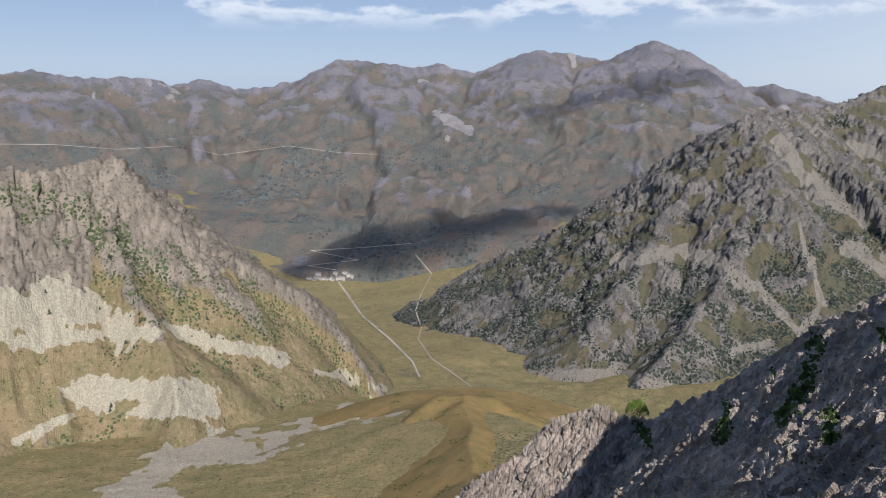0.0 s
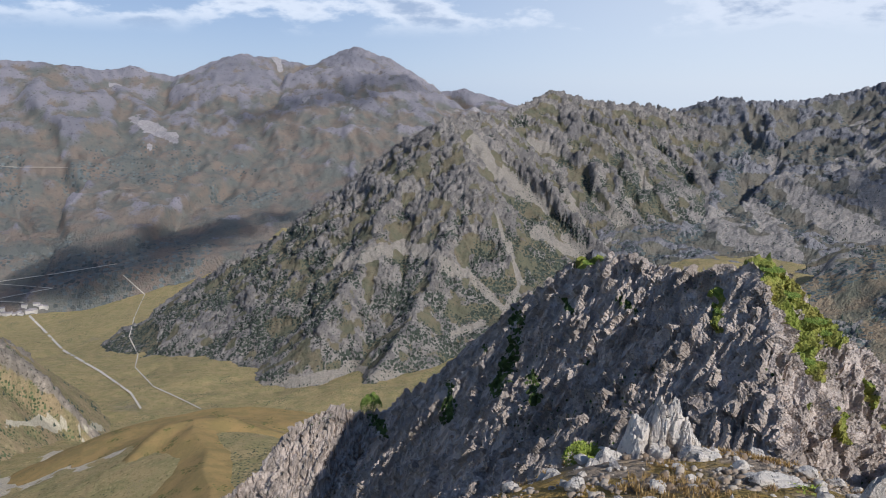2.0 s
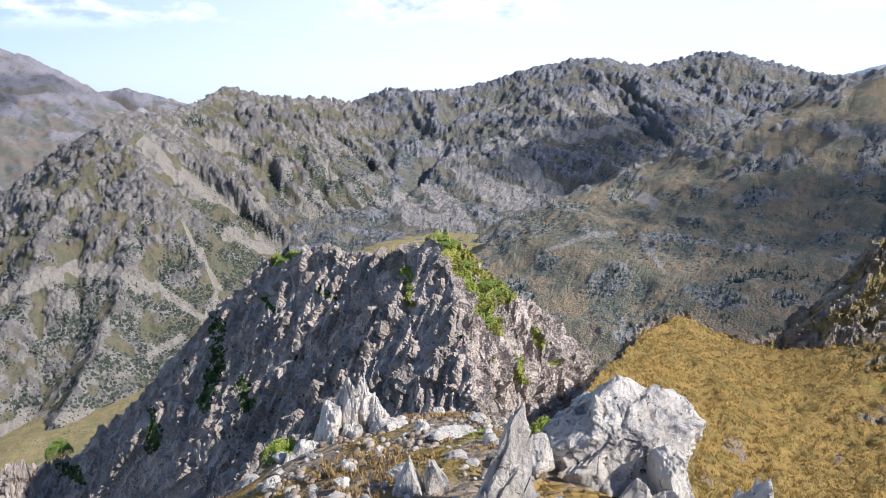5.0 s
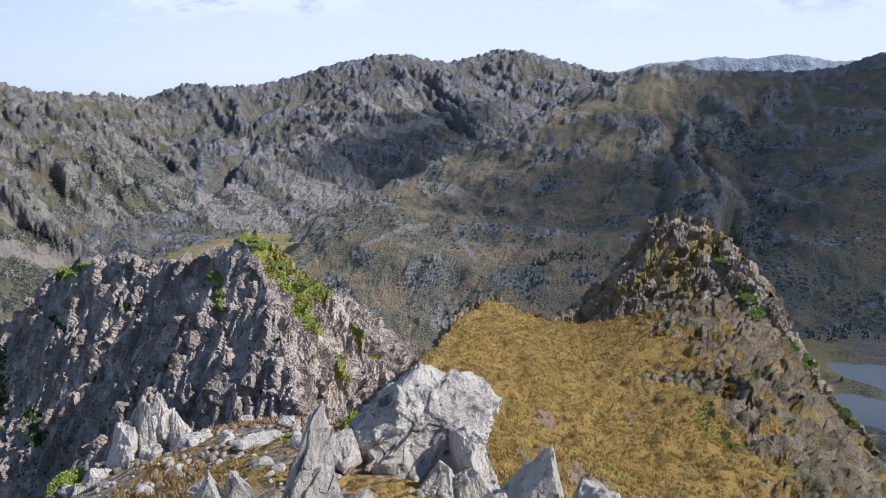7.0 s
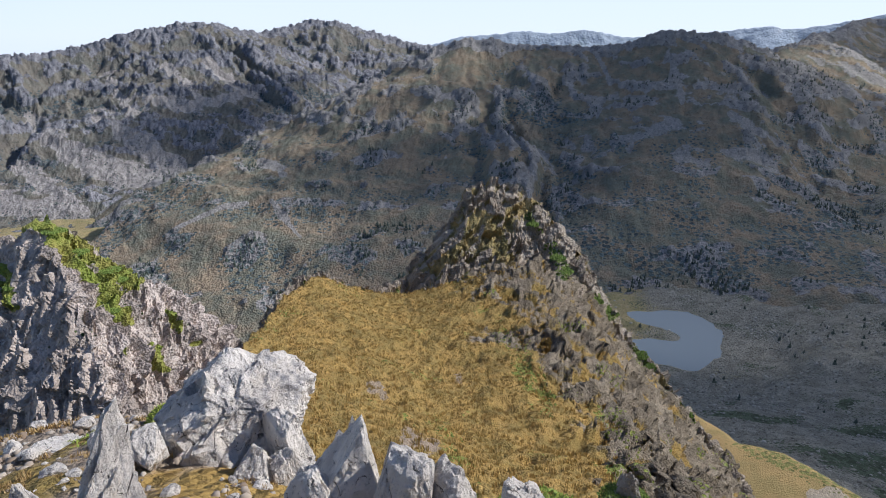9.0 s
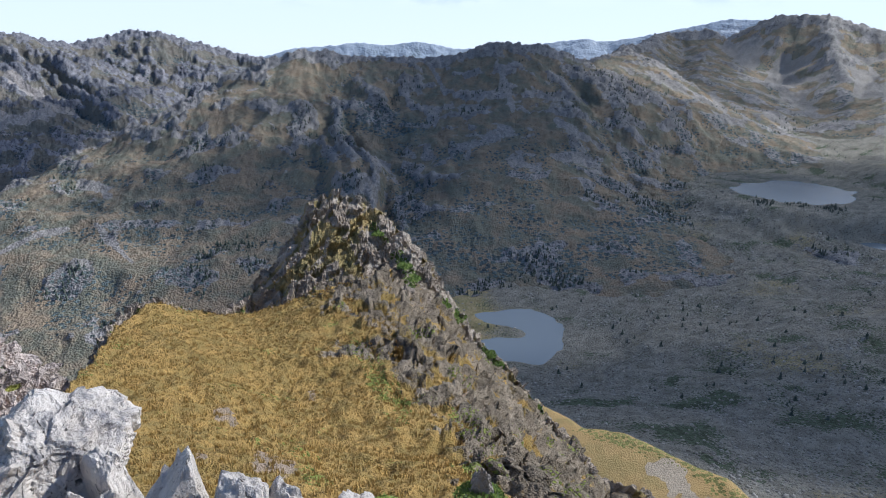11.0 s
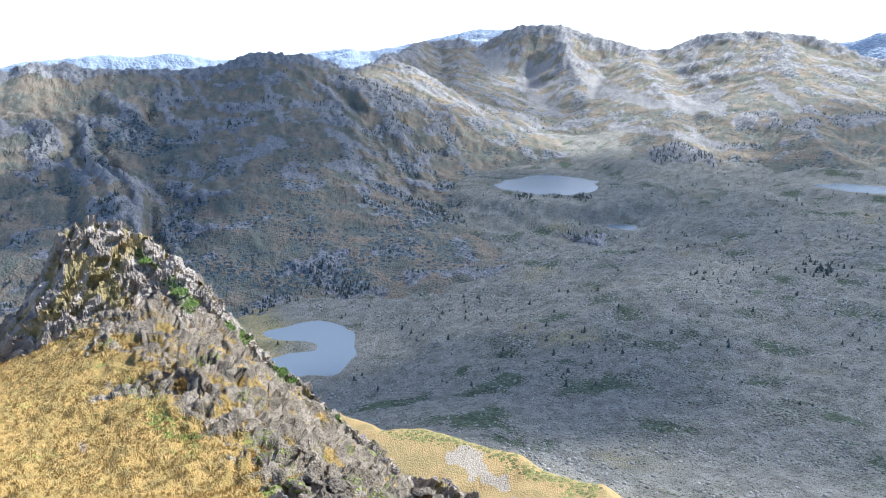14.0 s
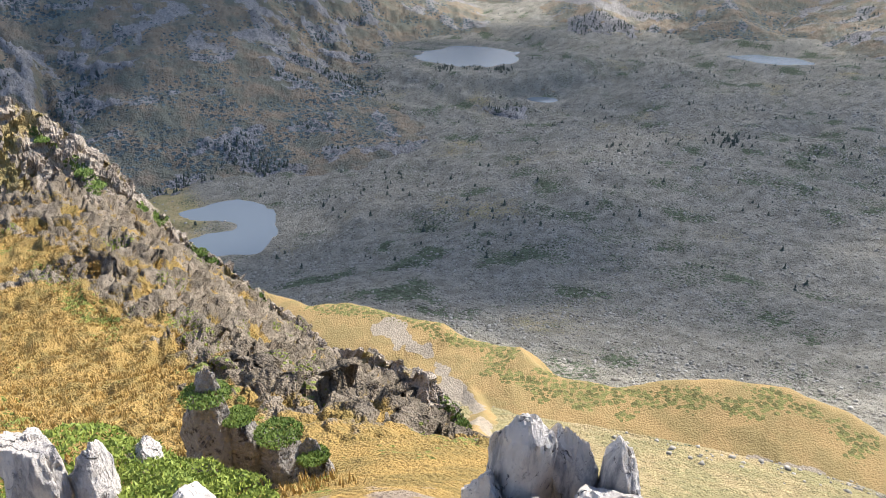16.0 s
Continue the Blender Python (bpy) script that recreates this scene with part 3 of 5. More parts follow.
# the pyramid and the ridge behind it
mountain("pyramid_mountain", "steep rocky pyramid mountain with grass and scree gullies", [
    (crest((23.5, 1700, -83), (21, 1740, -128), (18.3, 1800, -183), (12.8, 1880, -322), (8.1, 1880, -475), (6.2, 1780, -550), (3.8, 1600, -630)), 0.95, 0.8, 0),
    (crest((23.5, 1700, -83), (26.4, 1800, -85), (29, 1950, -68), (31.9, 2100, -18), (34.8, 2150, -49), (40.4, 2250, -71), (41.4, 2300, -92), (46, 2500, -120)), 0.9, 0.6, 0),
    (crest((23.5, 1700, -83), (24.5, 1500, -190), (23, 1320, -310), (20, 1150, -400), (17, 1020, -452)), 0.78, 0.78, 0),
    (crest((20.5, 1600, -190), (17, 1350, -305), (12, 1150, -425)), 0.75, 0.75, 0),
    (crest((31.9, 2100, -18), (32, 1800, -190), (32, 1500, -330), (32, 1250, -410)), 0.6, 0.6, 0),
    (crest((38, 2220, -62), (39, 1900, -200), (40, 1650, -320)), 0.62, 0.62, 0),
], (-6, 56, 760, 920, 2500, 350), M_MID, 82, 160, 4, lambda i: mid_fields(i, 0.58, 0.45, PYRAMID_FANS), seed=3, jag=6, block=8)

# the long jagged ridge
mountain("jagged_ridge", "long jagged grey granite ridge with scree aprons", [
    (crest((37, 2350, -150), (41.4, 2400, -79), (44.1, 2400, -38), (48.6, 2450, -51), (51.8, 2500, -26), (55.4, 2550, 13), (58.5, 2600, 50), (60.7, 2650, 51), (64.1, 2850, 20), (68.1, 3000, 73), (70.3, 3000, 68),
           (74.7, 3050, 5), (76.7, 3050, -16), (82, 3100, -50)), 0.9, 0.5, 500),
    (crest((46, 2430, -60), (45, 2100, -190), (44, 1750, -300)), 0.6, 0.6, 0),
    (crest((52, 2500, -40), (51, 2200, -150), (50, 1850, -270)), 0.6, 0.6, 0),
    (crest((58.5, 2600, 40), (57, 2350, -110), (55, 2050, -240)), 0.62, 0.62, 0),
    (crest((64, 2850, 10), (62.5, 2600, -100), (61, 2400, -180)), 0.6, 0.6, 0),
], (34, 86, 600, 1350, 3250, 260), M_RIDGE, 85, 170, 4, lambda i: mid_fields(i, 0.42, 0.3, RIDGE_FANS), seed=4, jag=11, block=8)

# the shaded mountain across the basin
mountain("wooded_mountain", "broad dark mountain with pine woods and scree", [
    (crest((49.5, 1120, -320), (50.5, 1150, -302), (55.3, 1300, -276), (60, 1450, -235), (67.8, 1600, -153), (71.5, 1640, -109), (75.6, 1680, -44), (79.9, 1720, 9), (83.6, 1730, -6), (90.5, 1760, -12), (93, 1790, 0),
           (95.4, 1820, 28), (99, 1870, 26), (102.2, 2000, -31), (105.3, 2200, 15)), 0.9, 0.45, 600),
    (crest((105.3, 2200, 15), (106.5, 2700, 40), (107.9, 3150, 88), (111.4, 3200, 112), (112.7, 3200, 61), (116, 3150, 149),
           (118.9, 3100, 152), (121.8, 3100, 103), (125.3, 3100, 49), (127.6, 3050, 48), (130.3, 2950, 103), (133.9, 2850, 104), (136.9, 2800, 78), (140, 2800, 10), (143, 2800, 5),
           (150, 2700, 60), (158, 2700, 40), (170, 2600, 80)), 0.9, 0.66, 600),
    (crest((75.6, 1680, -50), (76, 1350, -180), (75, 1050, -285)), 0.55, 0.55, 0),
    (crest((83.6, 1730, -15), (86, 1420, -140), (89, 1000, -272)), 0.5, 0.5, 0),
    (crest((97, 1830, 10), (97, 1500, -120), (99, 1120, -245)), 0.5, 0.5, 0),
    (crest((90.5, 1750, -20), (91.5, 1420, -135), (93.5, 1020, -262)), 0.45, 0.45, 0),
    (crest((118.9, 3100, 150), (120, 2700, -30), (121, 2300, -150)), 0.5, 0.5, 0),
    (crest((132, 2850, 95), (131, 2500, -50), (129, 2200, -140)), 0.5, 0.5, 0),
    (crest((60, 1450, -240), (63, 1150, -290), (66, 950, -325)), 0.4, 0.4, 0),
    (crest((111.5, 3150, 60), (111, 2400, -80), (111.5, 1750, -195)), 0.3, 0.3, 0),
    (crest((125.3, 3050, 40), (126.5, 2300, -85), (127.5, 1750, -192)), 0.3, 0.3, 0),
    (crest((134, 2850, 90), (136, 2200, -70), (138, 1750, -185)), 0.3, 0.3, 0),
    (crest((143, 2800, 0), (146, 2200, -90), (149, 1700, -180)), 0.3, 0.3, 0),
], (44, 172, 960, 600, 3350, 360), M_SHADE, 62, 220, 4, wooded_fields, seed=5, jag=4, block=6)

# the farthest range, its faint blue haze painted into the colours
mountain("distant_range", "distant mountain range, painted faint blue for haze", [
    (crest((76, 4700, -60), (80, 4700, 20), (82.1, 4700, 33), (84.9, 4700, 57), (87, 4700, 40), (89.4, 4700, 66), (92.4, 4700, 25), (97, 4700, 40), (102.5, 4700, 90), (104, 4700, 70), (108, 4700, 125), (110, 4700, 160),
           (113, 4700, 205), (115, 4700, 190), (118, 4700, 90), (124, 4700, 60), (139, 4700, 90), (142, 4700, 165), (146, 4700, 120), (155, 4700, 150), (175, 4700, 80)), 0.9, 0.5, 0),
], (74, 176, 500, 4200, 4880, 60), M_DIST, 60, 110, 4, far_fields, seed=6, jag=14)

# the golden hills under the summit
mountain("grass_hill", "golden grass hill with a footpath", [
    (crest((100, 330, -182), (103.9, 300, -168), (109, 290, -162), (114.8, 275, -163), (119.7, 262, -167), (124.1, 255, -164), (127, 240, -162), (129.5, 232, -163), (134, 228, -160), (139, 235, -157), (143.5, 240, -154),
           (148, 242, -151), (151.5, 240, -153), (156, 235, -156), (170, 240, -150)), 1.1, 0.10, 0),
    (crest((120.4, 236, -166.5), (121, 205, -159), (121, 150, -134)), 0.6, 0.6, 0),
], (98, 172, 420, 120, 420, 150), M_HILL, 7, 45, 0.6, lambda i: {
    "veg": 0.9 + 0.2 * i["p2"], "scree": strokes(i["b"], i["e"], [([(111.5, -31.8), (116, -34.4), (119.4, -37.9), (123, -39.8)], 0.9), ([(133, -42), (139, -39.5), (146, -37.6), (152, -37)], 0.3)], 1.1 * i["p2"] + 0.4 * i["fan"] - 0.2),
    "shrub": 0.05 + 0.6 * strokes(i["b"], i["e"], [([(104, -29.6), (112, -30.4), (118, -32.5), (123.5, -33.2)], 0.6), ([(121, -34.5), (128, -36), (135, -36), (141, -34.4), (149, -33.0), (155, -34)], 0.9)], 1.3 * i["p2"] + 0.5 * i["p1"])}, dip=8, seed=7, jag=0.4)
mountain("grass_hill", "golden grass hill above the valley", [
    (crest((-12, 430, -252), (-4.2, 450, -236), (-0.1, 470, -226), (4.9, 470, -227), (9.5, 450, -232), (16, 430, -240)), 0.8, 0.25, 0),
    (crest((2, 470, -228), (4, 330, -205), (14, 200, -135)), 0.4, 0.4, 0),
], (-16, 24, 360, 180, 560, 150), M_HILL, 7, 50, 0.7, lambda i: {"veg": 0.9 + 0.2 * i["p2"], "scree": 0 * i["p2"], "shrub": smooth(0.2, 0.6, i["p2"]) * 0.6}, dip=8, seed=8, jag=0.4)

# ---------------------------------------------------------------- the summit and its crags
BRINK = [  # bearing, distance and height of the edge past which the summit slope falls away
    (-180, 45, -42), (-150, 40, -38), (-120, 10, -7), (-90, 3.2, -2.5), (-60, 3.0, -2.4), (0, 3.2, -2.6), (20, 4.5, -3.0), (30, 6.4, -3.7), (36, 6.8, -3.45), (45, 7.0, -3.4), (54, 7.0, -3.5), (58, 9, -5.5), (60.5, 34, -15.4), (65, 58, -21.3),
    (67.7, 66, -22.1), (71, 71, -25.3), (75, 76, -27.4), (79, 78, -25.5), (82.5, 79, -24), (85.3, 78, -24), (88.7, 77, -25), (90.4, 76, -26.5), (94, 73, -30.8), (99, 66, -34.2),
    (104, 60, -37.4), (110.4, 54, -37.6), (117.4, 49, -39), (122, 46, -41), (130, 44, -41), (150, 45, -42), (180, 45, -42),
]
TURF = [  # bearing, distance, height
    (-180, 1, -1.75), (-120, 1, -1.75), (-150, 3, -2.6), (-180, 8, -8), (-150, 8, -8), (-180, 25, -24), (-150, 25, -24), (-60, 1, -1.75), (0, 1, -1.75), (60, 1, -1.75), (120, 1, -1.75), (180, 1, -1.75),
    (30, 3, -2.2), (30, 6, -3.45), (45, 3, -2.05), (40, 6.3, -3.2), (50, 4.2, -2.4), (56, 5.0, -2.62), (60, 4.7, -2.6), (66, 4.5, -2.7), (70, 4, -2.65), (80, 3.6, -2.75), (95, 2.6, -2.5),
    (110, 2.2, -2.4), (130, 2, -2.3), (150, 2, -2.3), (62, 12, -9), (75, 10, -7.8), (90, 8, -7.0), (110, 8, -7.2), (130, 8, -7.8), (150, 8, -8), (62, 34, -15.8),
    (70, 40, -19.5), (80, 45, -23), (80, 25, -16), (94, 18, -13.6), (97, 12, -10.8), (94, 30, -19), (93, 55, -25.5), (99, 40, -24.5), (110, 30, -22.5), (122, 25, -21.5), (150, 25, -24),
]


def summit_fit():
    rows = TURF + BRINK
    p = np.array([(b / 16.0, math.log(r) * 2.0) for b, r, z in rows])
    v = np.array([z for b, r, z in rows], float)
    n = len(p)
    d2 = ((p[:, None] - p[None]) ** 2).sum(-1)
    q = np.hstack([np.ones((n, 1)), p])
    a = np.block([[0.5 * d2 * np.log(d2 + 1e-9) + np.eye(n) * 0.01, q], [q.T, np.zeros((3, 3))]])
    return p, np.linalg.solve(a, np.concatenate([v, np.zeros(3)]))


SUMMIT_P, SUMMIT_W = summit_fit()


def summit_height(x, y):
    b, r = np.degrees(np.arctan2(x, y)), np.maximum(np.hypot(x, y), 0.3)
    edge = np.interp(b, [p[0] for p in BRINK], [p[1] for p in BRINK])
    inside = np.minimum(r, edge)
    z = plate(SUMMIT_P, SUMMIT_W, b / 16.0, np.log(np.maximum(inside, 0.8)) * 2.0)
    past = np.maximum(r - edge, 0)
    return z - 1.15 * past + 0.5 * np.exp(-past / 2) - 0.5


def sight(*points):
    """A crest line from bearings, distances and rises in degrees."""
    return [at(b, r, r * math.tan(radians(e))) for b, r, e in points]


bs = np.concatenate([np.linspace(-180, 20, 120)[:-1], np.linspace(20, 58, 170)[:-1], np.linspace(58, 126, 580)[:-1], np.linspace(126, 180, 60)])
rs = np.concatenate([np.geomspace(0.25, 2, 40)[:-1], np.geomspace(2, 10, 150)[:-1], np.geomspace(10, 82, 300)[:-1], np.geomspace(82, 170, 20)])
r, b = np.meshgrid(rs, bs, indexing="ij")
x, y = r * np.sin(np.radians(b)), r * np.cos(np.radians(b))
z = summit_height(x, y)
stony = smooth(-3, 4, b - (75 + (80 - r) * 0.36) + 6 * fbm(x / 7, y / 7, 4, 221)) * smooth(14, 22, r) * smooth(132, 124, b)
heap = fbm(x / 1.1, y / 1.1, 3, 207)
lump = fbm(x / 9, y / 9, 4, 201) * smooth(6, 30, r) * 0.5 + heap * (0.05 + 0.15 * smooth(8, 25, r)) + 0.34 * smooth(10, 20, r) * (ridged(x / 1.5, y / 1.5, 2, 209) - 0.75)
z = z + lump + stony * 1.6 * (ridged(x / 8 + y / 10, y / 18 - x / 18, 4, 235) - 0.75)
rise = np.degrees(np.arctan2(z, r))
tussock = fbm(x / 2.2, y / 2.2, 4, 215)
mossy = strokes(b, rise, [([(84, -23.5), (86, -26), (88, -29)], 1.0), ([(95, -33), (99, -38), (104, -42)], 1.0), ([(78, -30), (82, -36)], 0.8)], 0.8 * fbm(x / 1.5, y / 1.5, 4, 239))
bare = strokes(b, rise, [([(72.6, -27.4), (73.4, -28)], 0.5), ([(75.5, -31), (77.5, -32)], 0.7), ([(70.4, -30.2)], 0.5), ([(80, -27)], 0.4), ([(87, -37), (90, -38.5)], 0.6)], 0.9 * fbm(x / 1.2, y / 1.2, 4, 241)) * (r > 9)
x, y, z, relief, own = roughen(x, y, z, stony * (z > ground_full(x, y) - 9), (1.2, 1.8, 3.2), slab_axes(95, 28), 0.95, 231, ((1, 1), (0.42, 0.36)))
M_SADDLE = land("saddle turf", (0.37, 0.30, 0.21), (0.19, 0.152, 0.105), (0.46, 0.295, 0.09), (0.31, 0.22, 0.07), (0.40, 0.31, 0.22), (0.18, 0.20, 0.045), 0.28, 0.9, 0.8)
tagged(sheet("summit_slope", x, y, z, z > ground_full(x, y) - 9, M_SADDLE,
    {"veg": 0.95 - 0.62 * stony + 0.45 * tussock * (0.4 + stony) - 0.5 * stony * relief, "scree": np.maximum(0.6 * bare, smooth(9, 7, r) * (0.5 + 0.5 * fbm(x / 0.8, y / 0.8, 4, 229))),
     "shrub": 0.5 * smooth(0.25, 0.75, fbm(x / 5, y / 5, 4, 225)) + 0.45 * mossy, "streak": 0.5 + 0.8 * (own - 0.5) + 0.2 * tussock}),
    "golden grass slope falling from the rocky summit", "slope", kind="structure")


def crag(name, label, lines, grid, dip, seed, axes, fields, material, cell, depth, mains=1, steps=((1, 1), (0.4, 0.42))):
    """A crag from ridge lines, its faces broken into leaning slabs."""
    x, y = polar(*grid)
    h, s, o = ridge_height(x, y, lines)
    reach, b = np.hypot(x, y), np.degrees(np.arctan2(x, y))
    wob = fbm(x / 6, y / 6, 4, seed)
    z = h + 0.9 * fbm(x / 11, y / 11, 3, seed + 1) * smooth(0, 5, o) + 1.6 * (ridged(s / 5 + 0.5 * wob, o / 12, 2, seed + 2) - 0.8) * smooth(0.3, 5, o) - 0.25 * depth
    line = sorted((math.degrees(math.atan2(q[0], q[1])), math.hypot(q[0], q[1])) for points, past, front, _ in lines[:mains] for q in points)
    z = z - 1.1 * np.maximum(0, reach - np.interp(b, [q[0] for q in line], [q[1] for q in line]) - 0.8)
    keep = z > np.maximum(summit_height(x, y), ground_full(x, y)) - dip
    x, y, z, relief, own = roughen(x, y, z, np.where(keep, 1.0, 0.0), cell, axes, depth, seed + 3, steps)
    info = dict(x=x, y=y, z=z, s=s, o=o, wob=wob, relief=relief, p=fbm(x / 5, y / 5 + z / 5, 5, seed + 5), q=fbm(x / 1.3, y / 1.3 + z / 1.3, 4, seed + 6), b=b, r=reach, e=np.degrees(np.arctan2(z, reach)))
    made = fields(info)
    made["streak"] = 0.5 + 0.9 * (own - 0.5) + 0.25 * info["p"]
    ob = tagged(sheet(name, x, y, z, keep, material, made, False), label, "crag", kind="structure")
    CRAGS[name] = (b[keep], info["e"][keep], np.stack([x, y, z], -1)[keep])
    return ob


CRAGS = {}


def on_crag(name, bearing, rise):
    """The place on a crag that the summit sees at that bearing and rise."""
    b, e, p = CRAGS[name]
    near = np.hypot(b - bearing, e - rise)
    some = np.nonzero(near < max(0.25, near.min() * 1.5))[0]
    return p[some[np.argmin(np.linalg.norm(p[some], axis=1))]]


CRAG_GREEN = [
    ([(48.0, -12.4), (49.3, -14.2), (51.2, -16.0), (53.6, -17.6)], 0.75), ([(49.4, -15.6), (51, -17)], 0.5), ([(51.4, -17), (52, -19.4), (53, -20.6)], 0.5), ([(54.4, -22.6), (55, -24.4)], 0.4), ([(57.8, -22.9)], 0.3),
    ([(45.4, -15.6), (45.4, -18.2)], 0.45), ([(34.6, -14.4), (36.2, -13.3)], 0.5), ([(46.6, -12.9), (47.8, -12.6)], 0.4), ([(56, -20.2), (56.4, -21.4)], 0.3), ([(44, -18.4)], 0.35), ([(52.4, -22.6)], 0.3),
]
CRAG_DARK = [([(29.6, -18.8), (29.2, -21.6), (28, -24.5)], 0.6), ([(33, -17), (34, -18)], 0.35), ([(38, -16.8), (39, -17.6)], 0.4), ([(31, -23.5), (31.6, -25)], 0.5), ([(24, -24.4), (23.6, -27)], 0.5), ([(17, -27), (18, -28)], 0.4), ([(35.6, -22)], 0.4), ([(27, -21.4)], 0.3)]
crag("limestone_crag", "grey slabby limestone crag with grass on its top", [
    (sight((3, 90, -32), (6.7, 91, -30.2), (9.9, 92, -27.2), (13.5, 92, -25.7), (16, 92, -26.5), (18.2, 91, -26.2), (20.2, 88, -24.9), (23.6, 85.5, -22.7), (26.1, 82, -20.6), (29.1, 76, -17.9), (32, 70, -15.7), (34.4, 65, -13.9), (37.2, 60, -13.2),
           (39.6, 57, -13.4), (41.5, 55, -13.9), (43.8, 53, -13.9), (46, 50.5, -13.5), (48, 49, -12.5), (50.1, 49.5, -13.8)), 1.3, 1.45, 0),
    (sight((50.1, 49.5, -13.8), (51.5, 50, -15.4), (53.8, 51, -17.4), (56.2, 52, -19.7), (58.5, 52, -21.9), (61.6, 52, -24.4), (63.5, 52, -28)), 1.2, 0.95, 0),
    (sight((48, 48.5, -12.6), (49.6, 43, -18.5), (51, 37.5, -26)), 1.1, 1.1, 0),
    (crest((41, 55, -14), (41, 49, -21), (41, 42, -29)), 1.2, 1.2, 0),
    (crest((34, 65, -16), (33, 57, -25), (32, 50, -34)), 1.25, 1.25, 0),
    (crest((28, 78, -27), (26, 68, -38), (24, 58, -48)), 1.2, 1.2, 0),
], (-2, 65, 800, 28, 97, 470), 3, 301, slab_axes(44, 20), lambda i: {
    "veg": strokes(i["b"], i["e"], CRAG_GREEN, 0.55 * i["q"] + 0.35 * i["p"]), "scree": 0 * i["x"],
    "shrub": 0.75 * strokes(i["b"], i["e"], CRAG_DARK, 0.7 * i["q"] + 0.4 * i["p"]) + 0.3 * smooth(0.1, 0.6, i["p"] - 0.4 * i["relief"])}, M_CRAG, (0.6, 1.2, 2.6), 0.62, mains=2)

crag("rocky_peak", "pointed rocky peak with scrub on its ridge", [
    (sight((71, 72, -21), (75.4, 76, -19.6), (77.4, 77.5, -18), (78.3, 78, -16.6), (79.3, 78.5, -13.8), (80.7, 79, -11.7), (82.5, 80, -10.7), (84.2, 80, -11.3), (85.8, 80, -12.0), (87.5, 79, -13.3), (89.2, 78.5, -15.5), (90.1, 78, -17.5), (91.2, 77, -19.5),
           (93.4, 75, -21.5), (94.5, 73.5, -22.9), (97, 70, -24.7), (99.1, 67, -26.8), (101.6, 63.5, -29), (103.7, 60, -30.9), (106.2, 58, -32.7), (109.4, 55, -32.9), (112.1, 53, -33.9), (115.4, 50, -35.1), (117.1, 49, -37.2), (120.7, 47, -40.2), (124, 45, -44)), 1.6, 1.15, 0),
    (sight((81.6, 79.5, -11.9), (79.8, 75, -15.6), (77.6, 71.5, -19.4)), 1.0, 1.0, 0),
    (sight((88, 79, -15), (88.4, 72, -18.6), (89.2, 64, -22.6)), 0.9, 0.9, 0),
    (sight((93.4, 74.5, -22), (94, 66, -24.5), (95, 57, -28)), 0.9, 0.9, 0),
    (sight((106, 57, -33.2), (106, 48, -35.8), (107, 40, -39)), 0.9, 0.9, 0),
], (69.5, 127, 820, 36, 90, 380), 3.0, 401, slab_axes(90, 30), lambda i: {
    "veg": 0.30 + 0.4 * i["p"] + 0.3 * i["q"] - 0.4 * i["relief"] + 0.6 * strokes(i["b"], i["e"], [([(81.6, -14), (80.5, -16.2), (78, -18.4)], 0.5), ([(82.4, -14.4), (84, -18), (85.5, -20.6)], 0.7)], 0.6 * i["q"]), "scree": 0 * i["x"],
    "shrub": 0.16 * smooth(0.0, 0.5, i["p"]) + 0.65 * strokes(i["b"], i["e"], [([(85.6, -13.8), (86.6, -15)], 0.3), ([(87.8, -16.4), (89, -18.4)], 0.6), ([(91.4, -20), (92.8, -21.4)], 0.5), ([(95, -23.6), (96.6, -25)], 0.35), ([(85, -21.2)], 0.5), ([(99.5, -27.5), (100.6, -29)], 0.35), ([(117, -37.5), (119.5, -40)], 0.8)], 0.6 * i["q"])},
    M_PEAK, (1.1, 1.6, 2.9), 0.72, steps=((1, 1), (0.4, 0.36)))

crag("rock_rib", "low dark rock rib along the crest of the saddle", [
    (sight((64.4, 61, -20.2), (65.6, 64, -19.0), (67, 66, -18.3), (68.4, 67, -18.35), (69.6, 68, -18.6), (70.4, 69, -19.6), (71.6, 70, -19.5), (73.6, 72, -19.6), (75.2, 74, -18.9), (76.4, 76, -18.3)), 1.3, 1.5, 0),
], (63, 78, 230, 58, 79, 90), 1.6, 451, slab_axes(70, 10), lambda i: {"veg": 0.25 + 0.5 * i["q"], "scree": 0 * i["x"], "shrub": 0.45 * smooth(-0.1, 0.5, i["q"])}, M_PEAK, (0.7, 0.8, 1.0), 0.5)

# lakes
m_water, nodes, links, bsdf = nodes_of("lake water")
bsdf.inputs["Base Color"].default_value = (0.15, 0.18, 0.195, 1)
bsdf.inputs["Roughness"].default_value = 0.2
bsdf.inputs["IOR"].default_value = 1.33
bumped(nodes, links, bsdf, noise_node(nodes, links, 2.0, 3), 0.15, 0.2)
for b, r, w, l, lz in LAKES:
    cx, cy, _ = at(b, r, 0)
    x, y = np.meshgrid(np.linspace(cx - 1.6 * max(w, l), cx + 1.6 * max(w, l), 60), np.linspace(cy - 1.6 * max(w, l), cy + 1.6 * max(w, l), 60))
    tagged(sheet("lake", x, y, np.full(x.shape, lz - 0.2), (lake_field(x, y)[0] < 1.12) & (np.hypot(x - cx, y - cy) < 1.6 * max(w, l)), m_water), "still blue-grey mountain lake", "lake", kind="structure")


